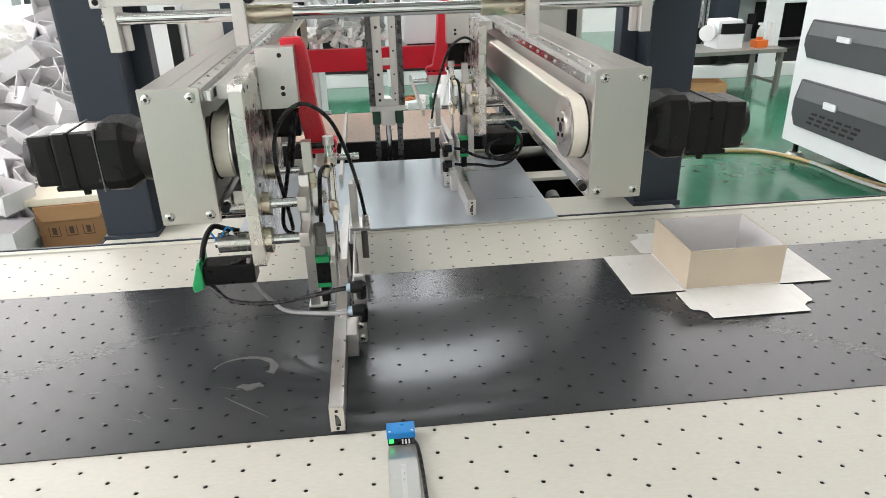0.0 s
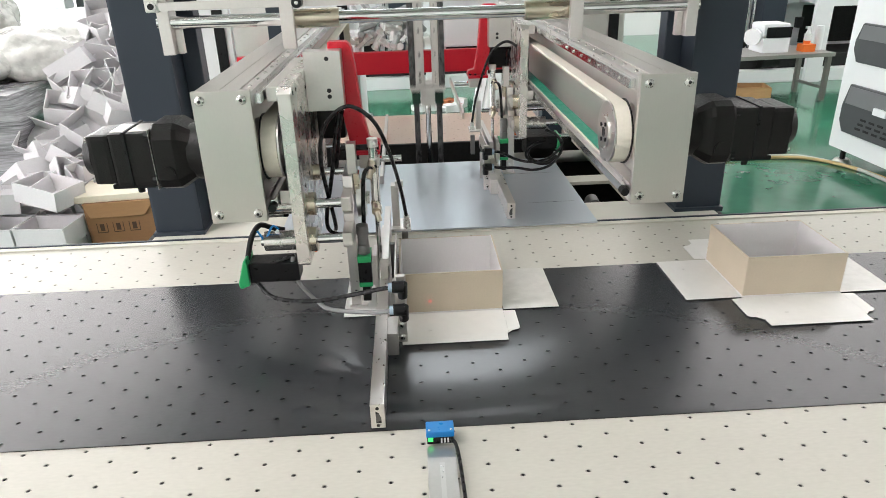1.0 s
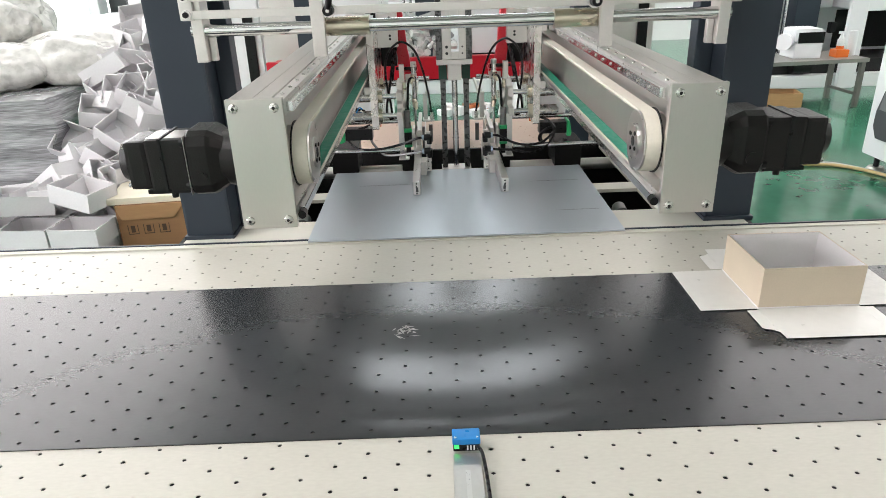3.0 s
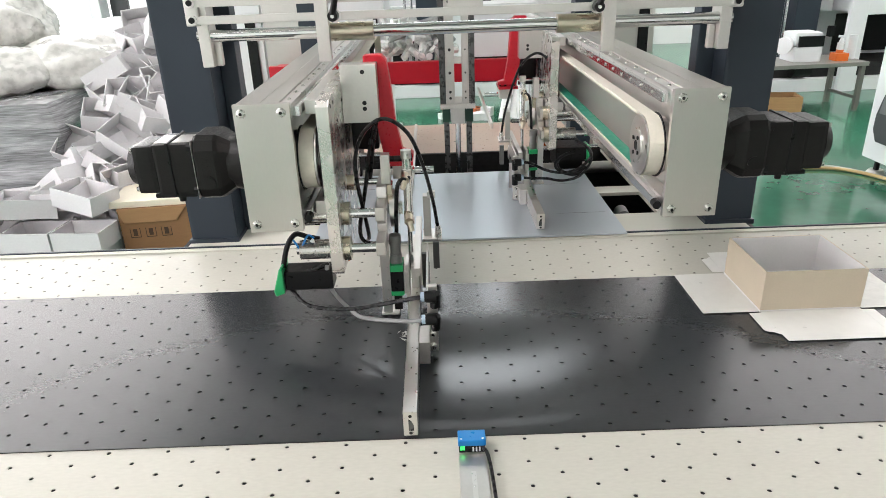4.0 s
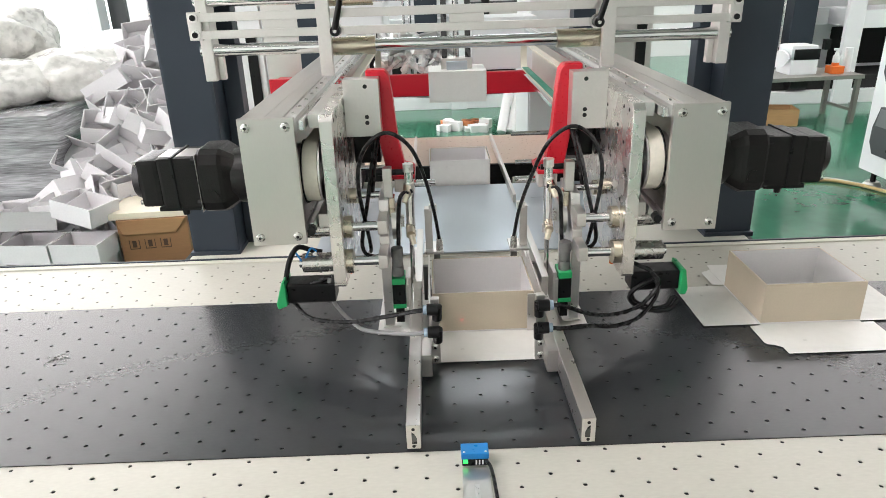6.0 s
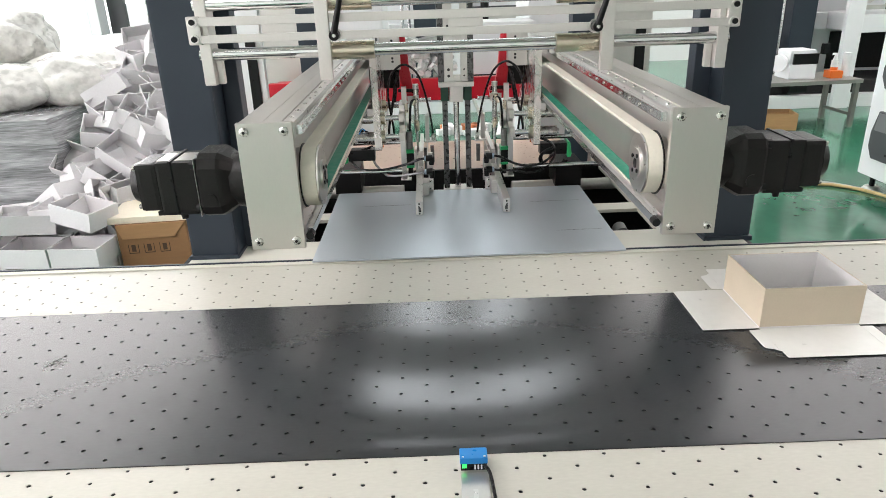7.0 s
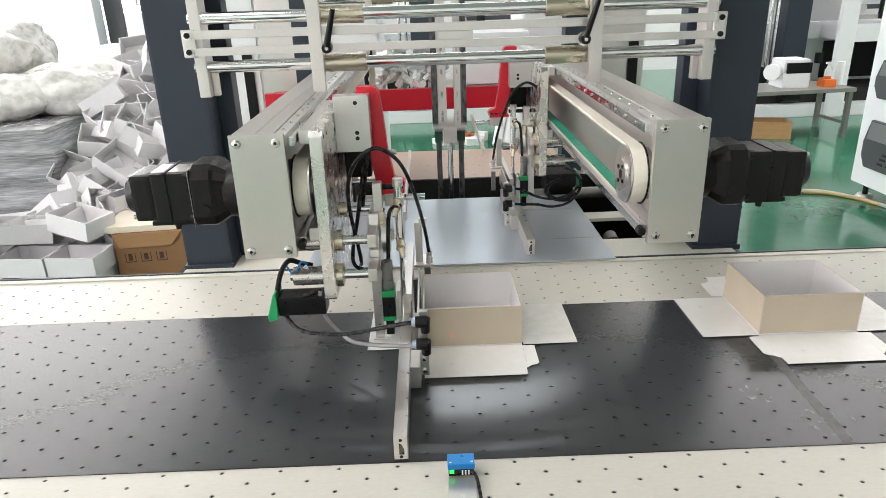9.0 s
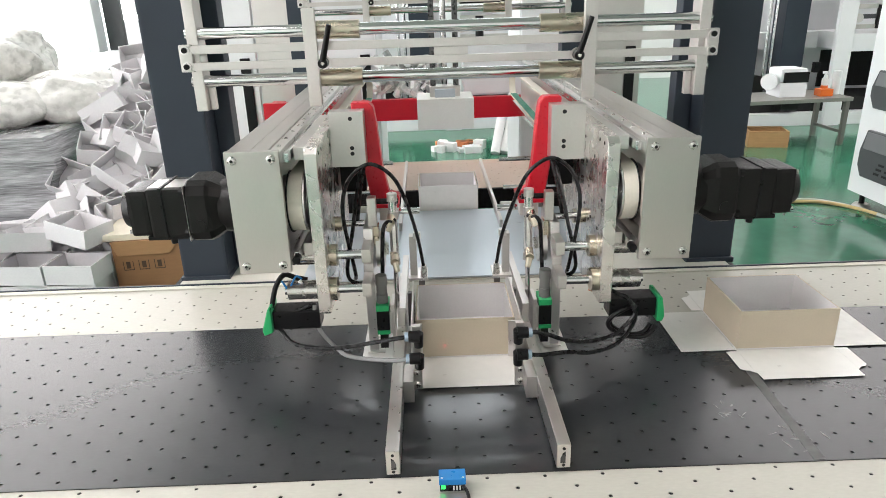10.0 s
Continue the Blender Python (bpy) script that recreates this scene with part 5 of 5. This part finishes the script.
# carriage offsets back from the belt, and the right gripper's opening
LEFT_Y = ((0, 0), (2.2, 0), (2.25, 0.05), (2.3, 0.222), (2.4, 0.442), (2.5, 0.714), (2.6, 0.95), (2.7, 0.973), (3.05, 0.973), (3.2, 0.88), (3.3, 0.68), (3.4, 0.38), (3.5, 0.13), (3.6, 0.035), (3.7, 0.0),
          (6.2, 0), (6.25, 0.05), (6.3, 0.222), (6.4, 0.442), (6.5, 0.714), (6.6, 0.95), (6.7, 0.973), (7.1, 0.973), (7.2, 0.88), (7.3, 0.68), (7.4, 0.38), (7.5, 0.128), (7.6, 0.035), (7.7, 0.0), (10, 0))
LEFT_U = ((0, 0), (3.0, 0), (3.2, 0.035), (3.3, 0.042), (3.6, 0.048), (3.8, 0), (7.0, 0), (7.2, 0.035), (7.3, 0.042), (7.6, 0.048), (7.8, 0), (10, 0))
RIGHT_Y = ((0, 0.722), (1.05, 0.722), (1.1, 0.71), (1.2, 0.60), (1.3, 0.312), (1.4, 0.078), (1.5, 0.02), (1.6, 0), (2.2, 0), (2.25, 0.05), (2.3, 0.222), (2.4, 0.442), (2.5, 0.714), (2.6, 0.95), (2.7, 0.973), (3.1, 0.973), (3.3, 0.722),
           (5.05, 0.722), (5.1, 0.70), (5.2, 0.537), (5.3, 0.294), (5.4, 0.076), (5.5, 0.02), (5.6, 0), (6.2, 0), (6.25, 0.05), (6.3, 0.222), (6.4, 0.442), (6.5, 0.714), (6.6, 0.95), (6.7, 0.973), (7.1, 0.973), (7.3, 0.722),
           (9.05, 0.722), (9.1, 0.71), (9.2, 0.60), (9.3, 0.312), (9.4, 0.05), (9.5, 0.018), (9.6, 0), (10, 0))
RIGHT_U = ((0, 0.05), (1.5, 0.05), (1.75, 0.0), (3.05, 0.0), (3.25, 0.05), (5.55, 0.05), (5.8, 0.0), (7.05, 0.0), (7.25, 0.05), (9.5, 0.05), (9.75, 0), (10, 0))
RAM_Z = ((0, 0.71), (0.5, 0.60), (0.8, 0.60), (0.9, 0.66), (1.0, 0.775), (1.1, 0.98), (1.2, 1.117), (1.3, 1.22), (1.4, 1.25), (2.65, 1.25), (2.75, 1.12), (2.85, 0.97), (3.0, 0.87), (3.6, 0.87), (3.8, 0.81), (4.0, 0.755), (4.5, 0.60), (4.8, 0.60), (4.9, 0.66), (5.0, 0.775), (5.1, 0.98), (5.2, 1.117), (5.3, 1.21), (5.4, 1.25),
         (6.65, 1.25), (6.75, 1.12), (6.85, 0.99), (7.0, 0.87), (7.6, 0.87), (7.8, 0.81), (8.0, 0.755), (8.5, 0.60), (8.8, 0.60), (8.9, 0.66), (9.0, 0.775), (9.1, 0.98), (9.2, 1.117), (9.3, 1.21), (9.4, 1.25), (10, 1.25))
FOLD = ((2.78, 0), (3.05, 1))


def box_life(k, o, flaps):
    """Box k: ride the belt, be drawn into the die, come up wrapped, be pushed out. Its cycle begins k * 4 s after the first."""
    o4 = 4.0 * k

    def where(t):
        x = PARK + sum(STEPS[:k]) - belt_shift(t) if k >= 0 else STOP
        x = max(x, STOP)
        tau = t - o4
        y = Y_BELT + x * math.tan(radians(BELT_YAW)) + smooth(((1.55, 0), (1.75, 0.012)), tau)
        z = 1.0008
        if tau >= 2.2:
            y = Y_BELT + smooth(((2.2, 0.012), (2.25, 0.05), (2.3, 0.222), (2.4, 0.442), (2.5, 0.714), (2.6, 0.90), (2.7, 0.905)), tau)
            x = STOP
            z = smooth(((2.22, 1.0008), (2.3, 1.0095), (2.78, 1.0095), (2.86, 0.955), (3.0, 0.86), (3.7, 0.86), (4.5, 0.60), (4.8, 0.60), (5.0, 0.775), (5.1, 0.98), (5.15, 1.0008)), tau)
        if tau >= 6.2:
            y = Y_BELT + 0.90 + smooth(((6.3, 0), (6.4, 0.22), (6.45, 0.45), (6.5, 0.68), (6.6, 1.0), (6.8, 1.6), (7.1, 2.4)), tau)
            z = smooth(((6.62, 1.0008), (6.9, 0.55), (7.2, 0.001)), tau)
        return x, y, z

    def fold(t):
        return smooth(FOLD, t - o4)

    walk(o, [(t, pose(*where(t), 0, 0, BELT_YAW)) for t in TIMES])
    rest = [(f.matrix_basis.copy(), q.matrix_basis.copy()) for f, q, _ in flaps]
    span = [round(0.1 * j, 1) for j in range(101) if 2.6 + o4 <= 0.1 * j <= 3.3 + o4]
    for (f, q, ears), (mf, mq) in zip(flaps, rest):
        keys = [0.0] + [t for t in span if 0 < t < END] + [END]
        walk(f, [(t, mf @ pose(0, 0, 0, 89.5 * fold(t))) for t in keys])
        walk(q, [(t, mq @ pose(0, 0, 0, 178 * fold(t))) for t in keys])
        for e, turn in ears:
            me = e.matrix_basis.copy()
            walk(e, [(t, me @ pose(0, 0, 0, 0, turn * 88 * fold(t))) for t in keys])


def motions():
    walk(belt, [(t, pose(0, 0, 0, 0, 0, BELT_YAW) @ pose(-belt_shift(t) + belt_shift(END), 0, 0)) for t in TIMES])
    walk(left_carriage, [(t, pose(CX, smooth(LEFT_Y, t), 0)) for t in TIMES])
    walk(right_carriage, [(t, pose(CX, smooth(RIGHT_Y, t), 0)) for t in TIMES])
    walk(left_gripper, [(t, pose(-smooth(LEFT_U, t), 0, 0)) for t in TIMES])
    walk(right_gripper, [(t, pose(smooth(RIGHT_U, t), 0, 0)) for t in TIMES])
    walk(forming_ram, [(t, pose(CX, 2.030, smooth(RAM_Z, t))) for t in TIMES])
    for k in (-1, 0, 1, 2, 3):
        box_life(k, *rigid_box())


motions()
